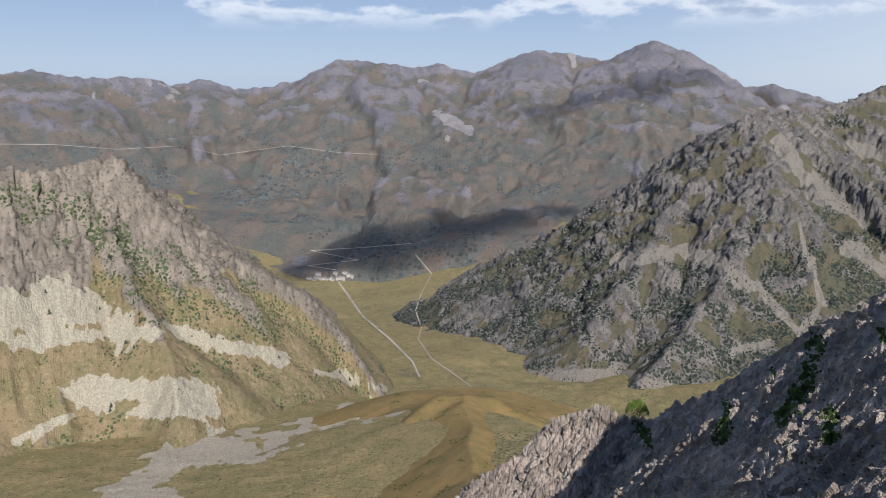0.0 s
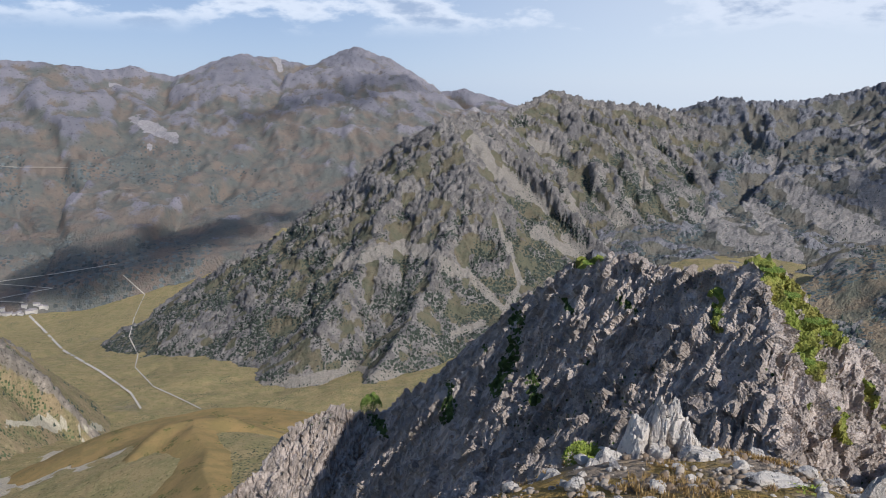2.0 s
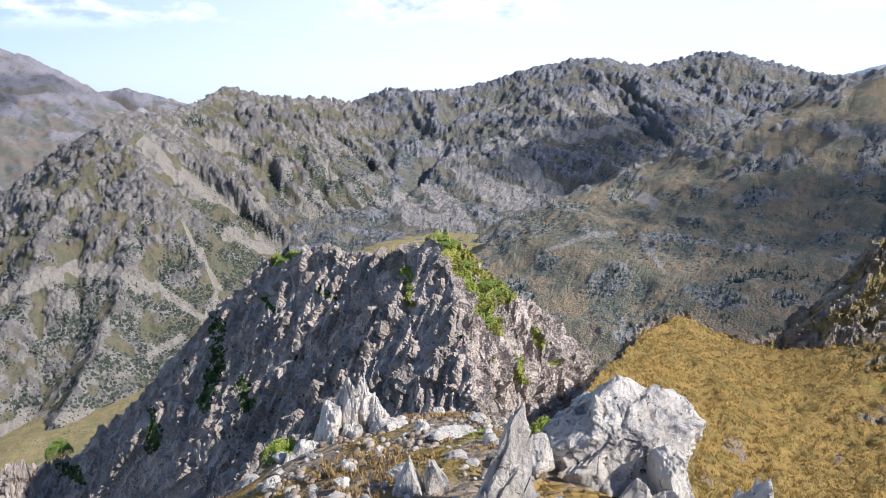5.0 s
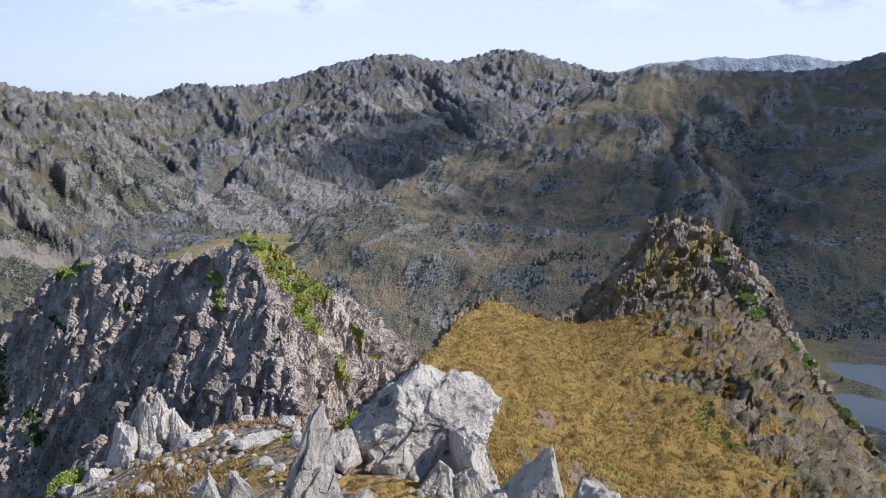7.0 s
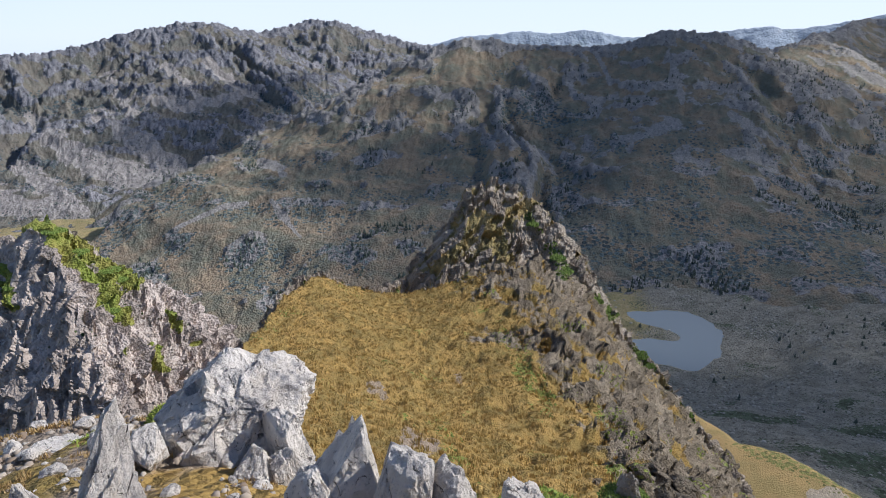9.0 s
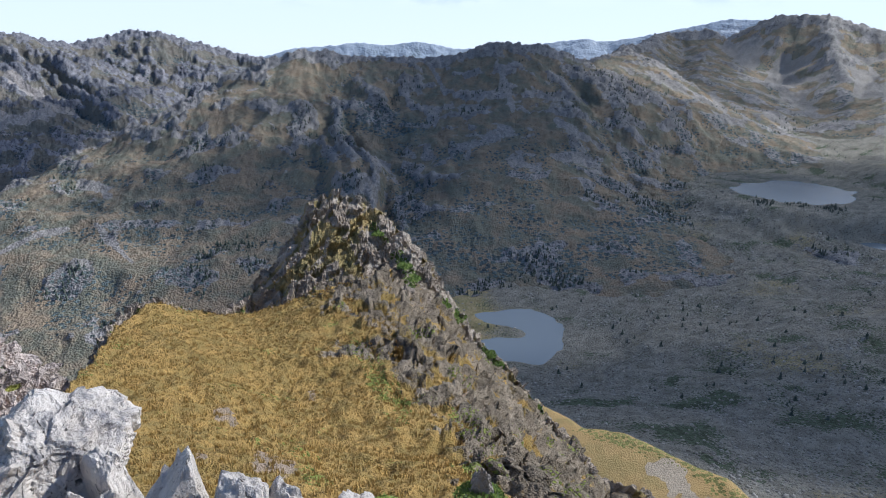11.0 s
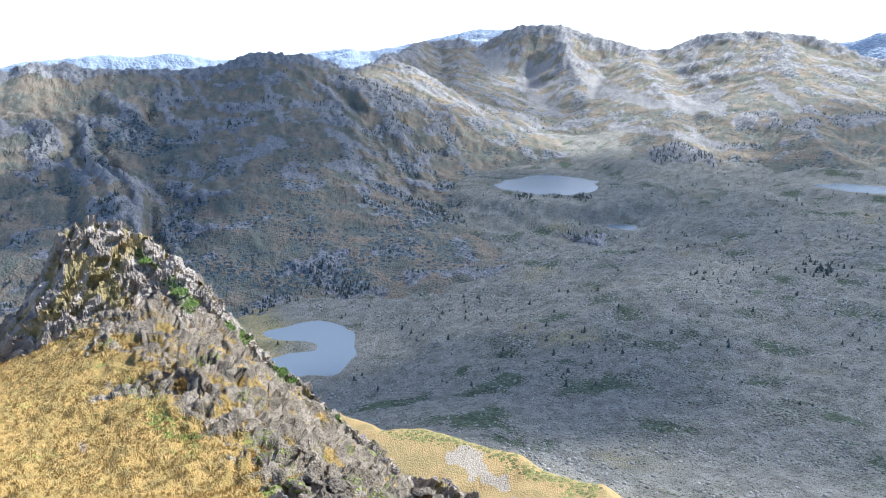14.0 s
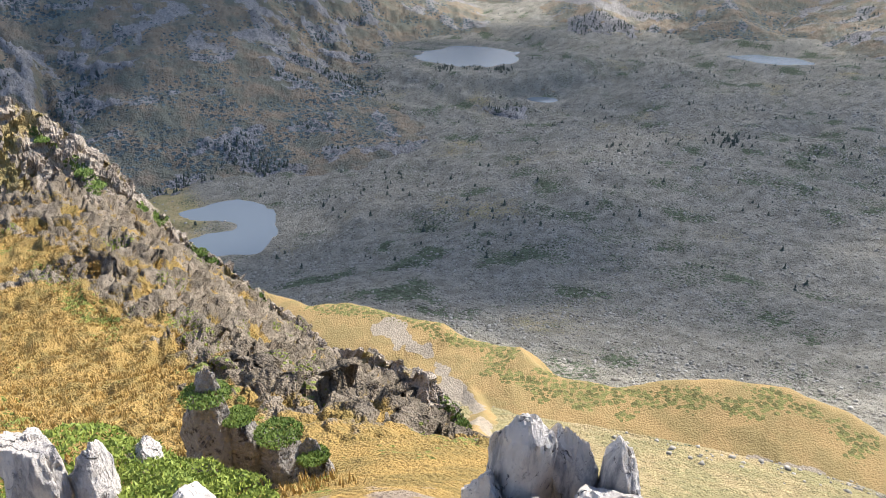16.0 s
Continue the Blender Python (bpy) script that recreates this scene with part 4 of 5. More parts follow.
# ---------------------------------------------------------------- clouds
def vapour(name, clear):
    """Cloud: half scattering, half letting light through, with gaps of that share."""
    m, nodes, links, bsdf = nodes_of(name)
    thin = nodes.new("ShaderNodeBsdfTranslucent")
    thin.inputs["Color"].default_value = (0.9, 0.92, 0.95, 1)
    both, gaps = nodes.new("ShaderNodeMixShader"), nodes.new("ShaderNodeMixShader")
    both.inputs[0].default_value = 0.45
    links.new(math_node(nodes, links, 'SUBTRACT', 1.0, math_node(nodes, links, 'MULTIPLY', ramp(nodes, links, attribute(nodes, "body"), 0.0, 0.55), 1 - clear)), gaps.inputs[0])
    bsdf.inputs["Base Color"].default_value = (0.92, 0.93, 0.95, 1)
    bsdf.inputs["Roughness"].default_value = 1.0
    links.new(bsdf.outputs[0], both.inputs[1])
    links.new(thin.outputs[0], both.inputs[2])
    links.new(both.outputs[0], gaps.inputs[1])
    links.new(nodes.new("ShaderNodeBsdfTransparent").outputs[0], gaps.inputs[2])
    links.new(gaps.outputs[0], nodes["Material Output"].inputs[0])
    return m


M_THIN, M_BROAD, M_THICK = vapour("thin cloud", 0.68), vapour("broad cloud", 0.48), vapour("thick cloud", 0.34)


def cloud(bearing, distance, low, along, across, turn, thick, seed, m_cloud):
    """A flat-bottomed cumulus: a ragged patch with a heaped top, closed below."""
    cx, cy, _ = at(bearing, distance, 0)
    n = 90
    u, v = np.meshgrid(np.linspace(-1.4, 1.4, n), np.linspace(-1.4, 1.4, n))
    c, sn = math.cos(radians(turn)), math.sin(radians(turn))
    x, y = cx + u * along * c - v * across * sn, cy + u * along * sn + v * across * c
    inside = 1 - np.hypot(u, v) + 0.55 * fbm(x / 420, y / 420, 5, seed)
    keep = inside > 0.02
    heap = np.sqrt(np.clip(inside, 0, 1)) * thick * (0.7 + 0.5 * ridged(x / 260, y / 260, 4, seed + 3))
    top = sheet("cloud", x, y, low + heap, keep, m_cloud, {"body": inside})
    under = sheet("underside", x, y, low - np.clip(inside, 0, 0.4) * thick * 0.3 * (1 + fbm(x / 150, y / 150, 3, seed + 5)), keep, m_cloud, {"body": inside})
    under.parent = top
    return tagged(top, "white flat-bottomed cumulus cloud above the mountains", "cloud", group="clouds over the range")


def cloud_over(bearing, distance, ground, along, across, turn, thick, seed, m_cloud=M_THIN, low=760):
    """The cloud whose shade falls on that place."""
    gx0, gy0, _ = at(bearing, distance, 0)
    reach = (low - ground) / math.tan(radians(SUN_HEIGHT))
    x0, y0 = gx0 + reach * math.sin(radians(SUN_BEARING)), gy0 + reach * math.cos(radians(SUN_BEARING))
    return cloud(math.degrees(math.atan2(x0, y0)), math.hypot(x0, y0), low, along, across, turn, thick, seed, m_cloud)


cloud_over(116, 1000, -250, 1000, 700, 20, 140, 501, M_BROAD)
cloud_over(116, 480, -210, 330, 300, 20, 110, 561, M_BROAD)
cloud_over(136, 1500, -230, 620, 520, 20, 120, 571, M_BROAD)
cloud_over(90, 1500, -190, 640, 520, 80, 140, 511, M_THICK)
cloud_over(110, 2600, -60, 800, 480, 0, 120, 521, M_BROAD)
cloud_over(60, 2050, -260, 430, 230, 45, 100, 551, M_THICK)
cloud_over(0.5, 2600, -620, 580, 190, 31, 90, 531, M_THICK)
cloud_over(14, 4050, -180, 720, 210, 24, 90, 541)

# glowing sky sheet: painted haze gradient with white clouds low over the horizon
m_bank, nodes, links, bsdf = nodes_of("glowing sky backdrop")
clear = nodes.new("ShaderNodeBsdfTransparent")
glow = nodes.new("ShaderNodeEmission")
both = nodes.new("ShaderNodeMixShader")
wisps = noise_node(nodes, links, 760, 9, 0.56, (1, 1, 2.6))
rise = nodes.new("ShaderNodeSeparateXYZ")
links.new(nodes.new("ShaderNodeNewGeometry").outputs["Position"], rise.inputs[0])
# sun-side whitening of the sky, painted by distance east
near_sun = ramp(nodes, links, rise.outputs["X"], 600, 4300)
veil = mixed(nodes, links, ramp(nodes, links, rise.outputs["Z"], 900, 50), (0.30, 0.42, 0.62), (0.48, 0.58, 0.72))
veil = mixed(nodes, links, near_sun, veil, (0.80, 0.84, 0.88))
# shaded cloud cores painted grey
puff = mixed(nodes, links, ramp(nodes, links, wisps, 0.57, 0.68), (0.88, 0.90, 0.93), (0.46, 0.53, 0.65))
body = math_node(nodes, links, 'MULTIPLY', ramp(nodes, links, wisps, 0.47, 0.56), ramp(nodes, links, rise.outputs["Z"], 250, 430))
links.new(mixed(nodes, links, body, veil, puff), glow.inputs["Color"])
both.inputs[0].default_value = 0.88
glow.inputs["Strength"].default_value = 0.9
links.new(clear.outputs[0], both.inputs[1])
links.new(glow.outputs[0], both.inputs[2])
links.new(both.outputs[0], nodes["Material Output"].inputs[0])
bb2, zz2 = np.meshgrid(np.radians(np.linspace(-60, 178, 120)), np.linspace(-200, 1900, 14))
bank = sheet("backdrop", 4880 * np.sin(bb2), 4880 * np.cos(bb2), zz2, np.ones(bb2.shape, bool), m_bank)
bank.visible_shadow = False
tagged(bank, "glowing backdrop of pale blue sky with thin white clouds painted on", "sky", kind="structure")

# ---------------------------------------------------------------- stones on the summit
m_stone, nodes, links, bsdf = nodes_of("pale summit limestone")
fine = noise_node(nodes, links, 0.05, 8, 0.7)
wide = noise_node(nodes, links, 0.35, 6, 0.6)
vein = noise_node(nodes, links, 0.16, 6, 0.65, (1, 1, 0.25))
c = mixed(nodes, links, ramp(nodes, links, wide, 0.35, 0.65), (0.74, 0.665, 0.575), (0.56, 0.495, 0.42))
c = mixed(nodes, links, ramp(nodes, links, vein, 0.52, 0.66), c, (0.27, 0.25, 0.24))
c = mixed(nodes, links, ramp(nodes, links, fine, 0.56, 0.74), c, (0.15, 0.135, 0.125))
warp = nodes.new("ShaderNodeVectorMath")
warp.operation = 'MULTIPLY_ADD'
links.new(wide, warp.inputs[0])
warp.inputs[1].default_value = (0.5, 0.4, 0.6)
links.new(nodes.new("ShaderNodeNewGeometry").outputs["Position"], warp.inputs[2])
cell = nodes.new("ShaderNodeTexVoronoi")
cell.feature = 'DISTANCE_TO_EDGE'
cell.inputs["Scale"].default_value = 4.2
links.new(warp.outputs[0], cell.inputs["Vector"])
split = ramp(nodes, links, cell.outputs["Distance"], 0.0, 0.02)
split = math_node(nodes, links, 'MAXIMUM', split, ramp(nodes, links, fine, 0.42, 0.5))
c = mixed(nodes, links, split, (0.13, 0.115, 0.10), c)
links.new(c, bsdf.inputs["Base Color"])
bsdf.inputs["Roughness"].default_value = 0.9
bsdf.inputs["Specular IOR Level"].default_value = 0.25
bumped(nodes, links, bsdf, math_node(nodes, links, 'ADD', math_node(nodes, links, 'ADD', math_node(nodes, links, 'MULTIPLY', fine, 0.8), vein), math_node(nodes, links, 'MULTIPLY', split, 0.6)), 1.0, 0.05)


BALLS = {}


def ball(detail):
    if detail in BALLS:
        return BALLS[detail]
    bm = bmesh.new()
    bmesh.ops.create_icosphere(bm, subdivisions=detail, radius=1)
    co, tri = np.array([v.co for v in bm.verts]), [[v.index for v in f.verts] for f in bm.faces]
    bm.free()
    BALLS[detail] = co, tri
    return co, tri


def stone_mesh(name, size, seed, cuts=22, detail=5, point=0.0, lean=(0, 0), rough=0.45, slabs=(0.5, 0.7, 0.8), planes=()):
    """A broken limestone block: a ball cut by planes, tapered, leaning, its skin split into slabs and pocked."""
    rng = np.random.default_rng(seed)
    co, tri = ball(detail)
    n = rng.normal(size=(cuts, 3)) * (1, 1, 0.8)
    n /= np.linalg.norm(n, axis=1, keepdims=True)
    k = rng.uniform(0.55, 0.9, cuts)
    n = np.concatenate([n, [p[:3] for p in planes]]) if planes else n
    k = np.concatenate([k, [p[3] for p in planes]]) if planes else k
    dot = co @ n.T
    q = co * np.minimum(1.0, np.where(dot > 0.05, k / np.maximum(dot, 0.05), 9).min(1))[:, None]
    turn = slab_axes(rng.uniform(-40, 40), rng.uniform(5, 30))
    warp = fbm(q[:, 0] * 1.7 + seed, q[:, 1] * 1.7 + q[:, 2], 3, seed)[:, None]
    v1, _ = facets3((q @ turn.T) / np.array(slabs) + 0.5 * warp + seed, seed, 0.8)
    v2, _ = facets3((q @ turn.T) / (np.array(slabs) * 0.42) + 0.5 * warp, seed + 3, 0.9)
    pits = fbm(q[:, 0] * 5 + q[:, 2] * 2, q[:, 1] * 5 - q[:, 2] * 4, 4, seed + 9, 0.6)
    q = q * (1 + rough * (0.20 * v1 + 0.085 * v2 + 0.04 * pits))[:, None]
    up = np.clip((q[:, 2] + 1) / 2, 0, 1.1)
    taper = 1 - point * up ** 1.2
    out = np.stack([q[:, 0] * taper * size[0] / 2 + lean[0] * up * size[2], q[:, 1] * taper * size[1] / 2 + lean[1] * up * size[2], q[:, 2] * size[2] / 2], -1)
    me = bpy.data.meshes.new(name)
    me.from_pydata(out.tolist(), [], tri)
    me.update()
    me.materials.append(m_stone)
    return me


def summit_z(bx, r0):
    px, py, _ = at(bx, r0, 0)
    return float(summit_height(np.array([px]), np.array([py]))[0])


def boulder(label, bearing, distance, top, size, seed, turn=0, **shape):
    """A block whose top stands at that height; size is across the view, along it, and upright."""
    ob = new("boulder", stone_mesh("boulder", size, seed, **shape))
    px, py, _ = at(bearing, distance, 0)
    ob.matrix_world = pose(px, py, top - size[2] / 2, 0, 0, -bearing + turn)
    return tagged(ob, label, "boulder", group="boulders on the summit")


boulder("tall pale limestone spike leaning over gravel", 51.9, 3.75, -1.53, (1.1, 0.5, 1.35), 3, 22, cuts=8, point=0.2, lean=(0.06, 0), rough=0.8, slabs=(0.34, 0.5, 1.0), planes=((-0.86, 0.1, 0.5, 0.24), (1, 0, 0.12, 0.36), (-0.15, -0.9, 0.4, 0.34), (-0.2, 0.9, 0.4, 0.4)))
boulder("big rounded grey limestone boulder with cracks", 61.9, 4.9, -1.90, (1.42, 1.3, 1.05), 11, 0, cuts=40, point=0.16, rough=0.62, detail=6, slabs=(0.26, 0.4, 0.42))
boulder("broken block at the boulder's foot", 66.0, 4.5, -2.18, (0.42, 0.6, 0.62), 12, 20, point=0.25)
boulder("broken block at the boulder's foot", 63.4, 4.25, -2.28, (0.34, 0.36, 0.40), 13, 50, point=0.15)
boulder("broken block at the boulder's foot", 66.0, 4.2, -2.26, (0.36, 0.40, 0.52), 14, 80, point=0.12)
boulder("broken block at the boulder's foot", 67.8, 4.25, -2.40, (0.30, 0.40, 0.50), 15, 10, point=0.12)
boulder("pale limestone fin beside the drop", 70.4, 3.55, -1.58, (1.0, 0.7, 1.25), 21, 0, cuts=8, point=0.2, lean=(0.04, 0), rough=0.55, slabs=(0.6, 0.8, 1.2), planes=((-0.76, 0, 0.65, 0.30), (0.95, 0, 0.3, 0.36), (0, -0.85, 0.5, 0.5)))
boulder("rugged pale limestone block below a fin", 78.6, 3.35, -1.86, (0.46, 0.55, 0.70), 22, 15, point=0.12)
boulder("rugged pale limestone block below a fin", 75.4, 3.35, -1.76, (0.42, 0.5, 0.72), 23, 40, point=0.12)
boulder("rugged pale limestone block below a fin", 68.6, 3.45, -1.98, (0.36, 0.5, 0.60), 24, 40, point=0.15)
for bx, r0, top, wide, tall, seed in ((41.0, 6.5, -2.66, 0.30, 0.8, 31), (39.9, 6.45, -2.72, 0.28, 0.75, 32), (41.9, 6.4, -2.84, 0.24, 0.7, 36), (38.8, 6.35, -2.80, 0.26, 0.62, 37), (40.4, 6.2, -2.92, 0.34, 0.6, 38), (38.2, 6.2, -2.94, 0.24, 0.5, 39), (42.6, 6.5, -2.98, 0.22, 0.5, 40)):
    boulder("dark-cracked outcrop of upright limestone slabs", bx, r0, top, (wide, 0.42, tall), seed, 10, point=0.12, lean=(0.08, 0), cuts=16, rough=0.6, slabs=(0.4, 0.6, 0.9))
for bx, r0, top, wide, tall, seed in ((36.8, 6.15, -3.02, 0.34, 0.5, 33), (35.4, 6.05, -3.10, 0.30, 0.45, 34), (34.0, 5.95, -3.15, 0.34, 0.42, 35), (32.4, 5.85, -3.22, 0.30, 0.4, 46), (30.8, 5.75, -3.26, 0.30, 0.36, 47), (37.4, 5.8, -3.0, 0.26, 0.4, 48)):
    boulder("small jagged block on the gravel edge", bx, r0, top, (wide, 0.36, tall), seed, 10 * seed, point=0.12, lean=(0.1, 0))
boulder("small pointed white stone", 45.2, 4.2, -2.12, (0.34, 0.30, 0.50), 41, 0, point=0.35, rough=0.5, planes=((-0.7, 0, 0.7, 0.4), (0.8, 0, 0.5, 0.4)))
boulder("small pointed white stone", 47.5, 4.2, -2.17, (0.28, 0.24, 0.40), 42, 0, point=0.3, rough=0.5, planes=((0.7, 0, 0.7, 0.4),))
boulder("round white stone beside the spike", 55.6, 4.5, -2.18, (0.27, 0.28, 0.36), 43, 0, point=0.08, rough=0.5)
boulder("flat stone in dry grass", 48.9, 5.4, -2.64, (0.88, 0.60, 0.29), 44, 0, point=0.08)
boulder("pale stone in dry grass", 43.7, 6.09, -2.9, (0.50, 0.48, 0.29), 45, 0, point=0.15)
boulder("white cracked limestone block on the brink", 123.4, 2.62, -1.63, (0.40, 0.42, 0.75), 51, 0, point=0.2, slabs=(0.4, 0.7, 0.9))
boulder("white cracked limestone block on the brink", 120.4, 2.5, -1.76, (0.22, 0.36, 0.62), 52, 20, point=0.12)
boulder("white cracked limestone block on the brink", 127.9, 2.66, -1.68, (0.24, 0.36, 0.70), 53, 50, point=0.12)
boulder("white cracked limestone block on the brink", 131.9, 2.6, -1.68, (0.20, 0.36, 0.62), 66, 20, point=0.12)
boulder("white limestone lump on the brink", 123.0, 2.36, -1.80, (0.36, 0.40, 0.5), 54, 0, point=0.15)
boulder("white limestone lump on the brink", 137.1, 2.5, -1.84, (0.48, 0.42, 0.5), 55, 0, point=0.15)
boulder("white limestone lump on the brink", 130.3, 2.4, -1.74, (0.46, 0.42, 0.52), 56, 70, point=0.15)
boulder("white limestone lump on the brink", 144.3, 2.46, -1.88, (0.5, 0.42, 0.5), 65, 70, point=0.15)
boulder("white limestone lump beside green mats", 85.4, 2.95, -1.62, (0.30, 0.40, 0.66), 57, 0, point=0.15)
boulder("white limestone lump beside green mats", 88.8, 2.9, -1.80, (0.28, 0.36, 0.52), 58, 0, point=0.25)
boulder("white limestone lump beside green mats", 92.2, 3.3, -2.14, (0.20, 0.24, 0.32), 59, 0, point=0.15)
boulder("white limestone lump beside green mats", 95.4, 2.7, -1.95, (0.40, 0.40, 0.45), 60, 0, point=0.15)

OUTCROP = land("outcrop rock", (0.30, 0.265, 0.22), (0.19, 0.165, 0.145), (0.30, 0.22, 0.06), (0.22, 0.18, 0.05), (0.3, 0.27, 0.22), (0.1, 0.12, 0.03), 0.3)
for bx, r0, top, size, seed in ((95.2, 12.9, -8.1, (1.7, 1.8, 3.6), 61), (97.8, 12.8, -8.8, (1.2, 1.6, 3.2), 62), (101.2, 12.5, -9.1, (1.9, 1.7, 3.4), 63), (104.2, 12.4, -9.8, (1.3, 1.5, 2.8), 64)):
    ob = boulder("mossy brown rock outcrop in the grass slope", bx, r0, top, size, seed, 20, point=0.25)
    ob.data.materials[0] = OUTCROP

# loose stones: a few shapes, many copies
rnd = random.Random(5)
shapes = [stone_mesh("stone", (0.16, 0.13, 0.10), 70 + i, cuts=11, detail=3) for i in range(5)]
for i in range(290):
    bx = rnd.uniform(28, 68) if i < 240 else rnd.uniform(68, 140)
    r0 = rnd.uniform(3.3, 6.9) if i < 240 else rnd.uniform(1.9, 3.4)
    px, py, _ = at(bx, r0, 0)
    ob = new("stone", shapes[i % 5])
    k = 0.2 + 1.15 * rnd.random() ** 3
    ob.matrix_world = pose(px, py, summit_z(bx, r0) + 0.03 * k, rnd.uniform(-20, 20), rnd.uniform(-20, 20), rnd.uniform(0, 360)) @ Matrix.Diagonal((k, k, k, 1))
    tagged(ob, "pale loose limestone stone on dry gravel", "stone", group="loose stones")


# ---------------------------------------------------------------- shrubs, grass, trees
def leaf_material(name, a, b):
    m, nodes, links, bsdf = nodes_of(name)
    rand = nodes.new("ShaderNodeNewGeometry").outputs["Random Per Island"]
    links.new(mixed(nodes, links, rand, a, b), bsdf.inputs["Base Color"])
    bsdf.inputs["Roughness"].default_value = 0.7
    return m


M_LEAF = leaf_material("juniper leaf", (0.09, 0.15, 0.018), (0.22, 0.29, 0.04))
M_MAT = leaf_material("cushion leaf", (0.17, 0.23, 0.025), (0.33, 0.37, 0.05))
M_DARK = leaf_material("pine needle", (0.035, 0.05, 0.035), (0.065, 0.08, 0.05))
M_BLADE = leaf_material("dry blade", (0.53, 0.34, 0.105), (0.33, 0.24, 0.07))
M_STRAW = leaf_material("straw blade", (0.48, 0.33, 0.14), (0.33, 0.21, 0.07))
M_BARK, nodes, links, bsdf = nodes_of("bark")
links.new(mixed(nodes, links, noise_node(nodes, links, 0.2), (0.10, 0.075, 0.055), (0.17, 0.14, 0.11)), bsdf.inputs["Base Color"])
bsdf.inputs["Roughness"].default_value = 0.9


def poly_mesh(name, verts, faces, material):
    me = bpy.data.meshes.new(name)
    me.from_pydata(verts, [], faces)
    me.update()
    me.materials.append(material)
    return me


def shrub(label, bearing, distance, z0, wide, high, leaf, count, seed, material=M_LEAF):
    """A low mat: short crooked stems and many small leaves over a lumpy dome."""
    rnd = random.Random(seed)
    root = new("shrub")
    px, py, _ = at(bearing, distance, 0)
    root.matrix_world = pose(px, py, z0, 0, 0, -bearing)
    verts, faces = [], []
    for i in range(count):
        a, k = rnd.uniform(0, 2 * math.pi), math.sqrt(rnd.random())
        lump = 0.65 + 0.5 * noise.noise(Vector((k * math.cos(a) * 2.2 + seed, k * math.sin(a) * 2.2, 0)))
        c = Vector((k * math.cos(a) * wide / 2, k * math.sin(a) * wide / 2, high * lump * math.sqrt(max(0.02, 1 - k * k)) * rnd.uniform(0.75, 1.05)))
        d = Vector((rnd.gauss(0, 1), rnd.gauss(0, 1), rnd.gauss(0.7, 0.7))).normalized() * leaf * rnd.uniform(0.6, 1.3)
        s = d.orthogonal().normalized() * leaf * 0.28
        n = len(verts)
        verts += [c - d * 0.3, c + s, c + d, c - s]
        faces.append((n, n + 1, n + 2, n + 3))
    part("foliage", poly_mesh("foliage", verts, faces, material), root)
    verts, faces = [], []
    for i in range(7):
        a = rnd.uniform(0, 2 * math.pi)
        e = Vector((math.cos(a) * wide * 0.3, math.sin(a) * wide * 0.3, high * 0.5))
        n = len(verts)
        w = wide * 0.012
        verts += [Vector((w, 0, -high * 0.4)), Vector((-w, w, -high * 0.4)), Vector((-w, -w, -high * 0.4)), e]
        faces += [(n, n + 1, n + 3), (n + 1, n + 2, n + 3), (n + 2, n, n + 3)]
    part("stem", poly_mesh("stem", verts, faces, M_BARK), root)
    return tagged(root, label, "shrub", group="low shrubs")


def part(name, mesh, parent, label=""):
    ob = new(name, mesh)
    ob.parent = parent
    return tagged(ob, label)


for bx, ex, wide, high, seed in ((88.2, -16.9, 1.7, 0.6, 1), (88.9, -18.0, 2.0, 0.6, 2), (91.6, -20.2, 1.6, 0.6, 3), (92.4, -21.0, 1.7, 0.6, 4), (95.6, -24.0, 1.4, 0.7, 5), (96.4, -24.9, 1.2, 0.6, 6),
                                 (86.0, -14.4, 1.4, 0.5, 7), (85.0, -21.0, 1.1, 0.8, 8), (99.9, -28, 1.0, 0.5, 9), (118.6, -39.0, 1.6, 0.9, 10)):
    q = on_crag("rocky_peak", bx, ex)
    shrub("bright green juniper mat on the rocky ridge", math.degrees(math.atan2(q[0], q[1])), math.hypot(q[0], q[1]), q[2] - 0.15, wide, high, 0.2, 900, seed)
for bx, r0, z0, wide, high, seed in ((94.9, 12.8, -8.68, 1.0, 0.16, 11), (97.4, 12.7, -9.3, 0.7, 0.12, 12), (100.9, 12.4, -9.66, 1.0, 0.16, 13), (103.9, 12.3, -10.3, 0.7, 0.12, 14)):
    shrub("dark green juniper on a mossy outcrop", bx, r0, z0, wide, high, 0.06, 1600, seed)
for bx, r0, z0, wide, high, seed in ((86.6, 3.33, -2.25, 0.6, 0.2, 21), (89.8, 3.24, -2.34, 0.55, 0.18, 22), (91.9, 2.85, -2.15, 0.45, 0.16, 23), (94.3, 3.06, -2.36, 0.5, 0.16, 24), (97.6, 2.97, -2.41, 0.5, 0.14, 25), (50.6, 5.3, -2.87, 0.6, 0.26, 26), (56.6, 5.7, -2.92, 0.35, 0.25, 27), (34.9, 6.48, -3.44, 0.4, 0.25, 28)):
    shrub("low bright green cushion plant between pale stones", bx, r0, z0, wide, high, 0.02, 2600, seed, M_MAT)
for bx, ex, wide, high, seed in ((48.6, -13.2, 1.5, 0.16, 31), (50.2, -15.0, 1.5, 0.16, 32), (51.6, -16.4, 1.4, 0.16, 33), (52.9, -17.4, 1.2, 0.15, 34), (45.4, -16.8, 0.7, 0.3, 35), (35.2, -14.0, 1.2, 0.25, 38), (52.0, -19.4, 0.8, 0.15, 37)):
    q = on_crag("limestone_crag", bx, ex)
    shrub("green grass cushion on the crag", math.degrees(math.atan2(q[0], q[1])), math.hypot(q[0], q[1]), q[2] - 0.05, wide, high, 0.09, 900, seed)
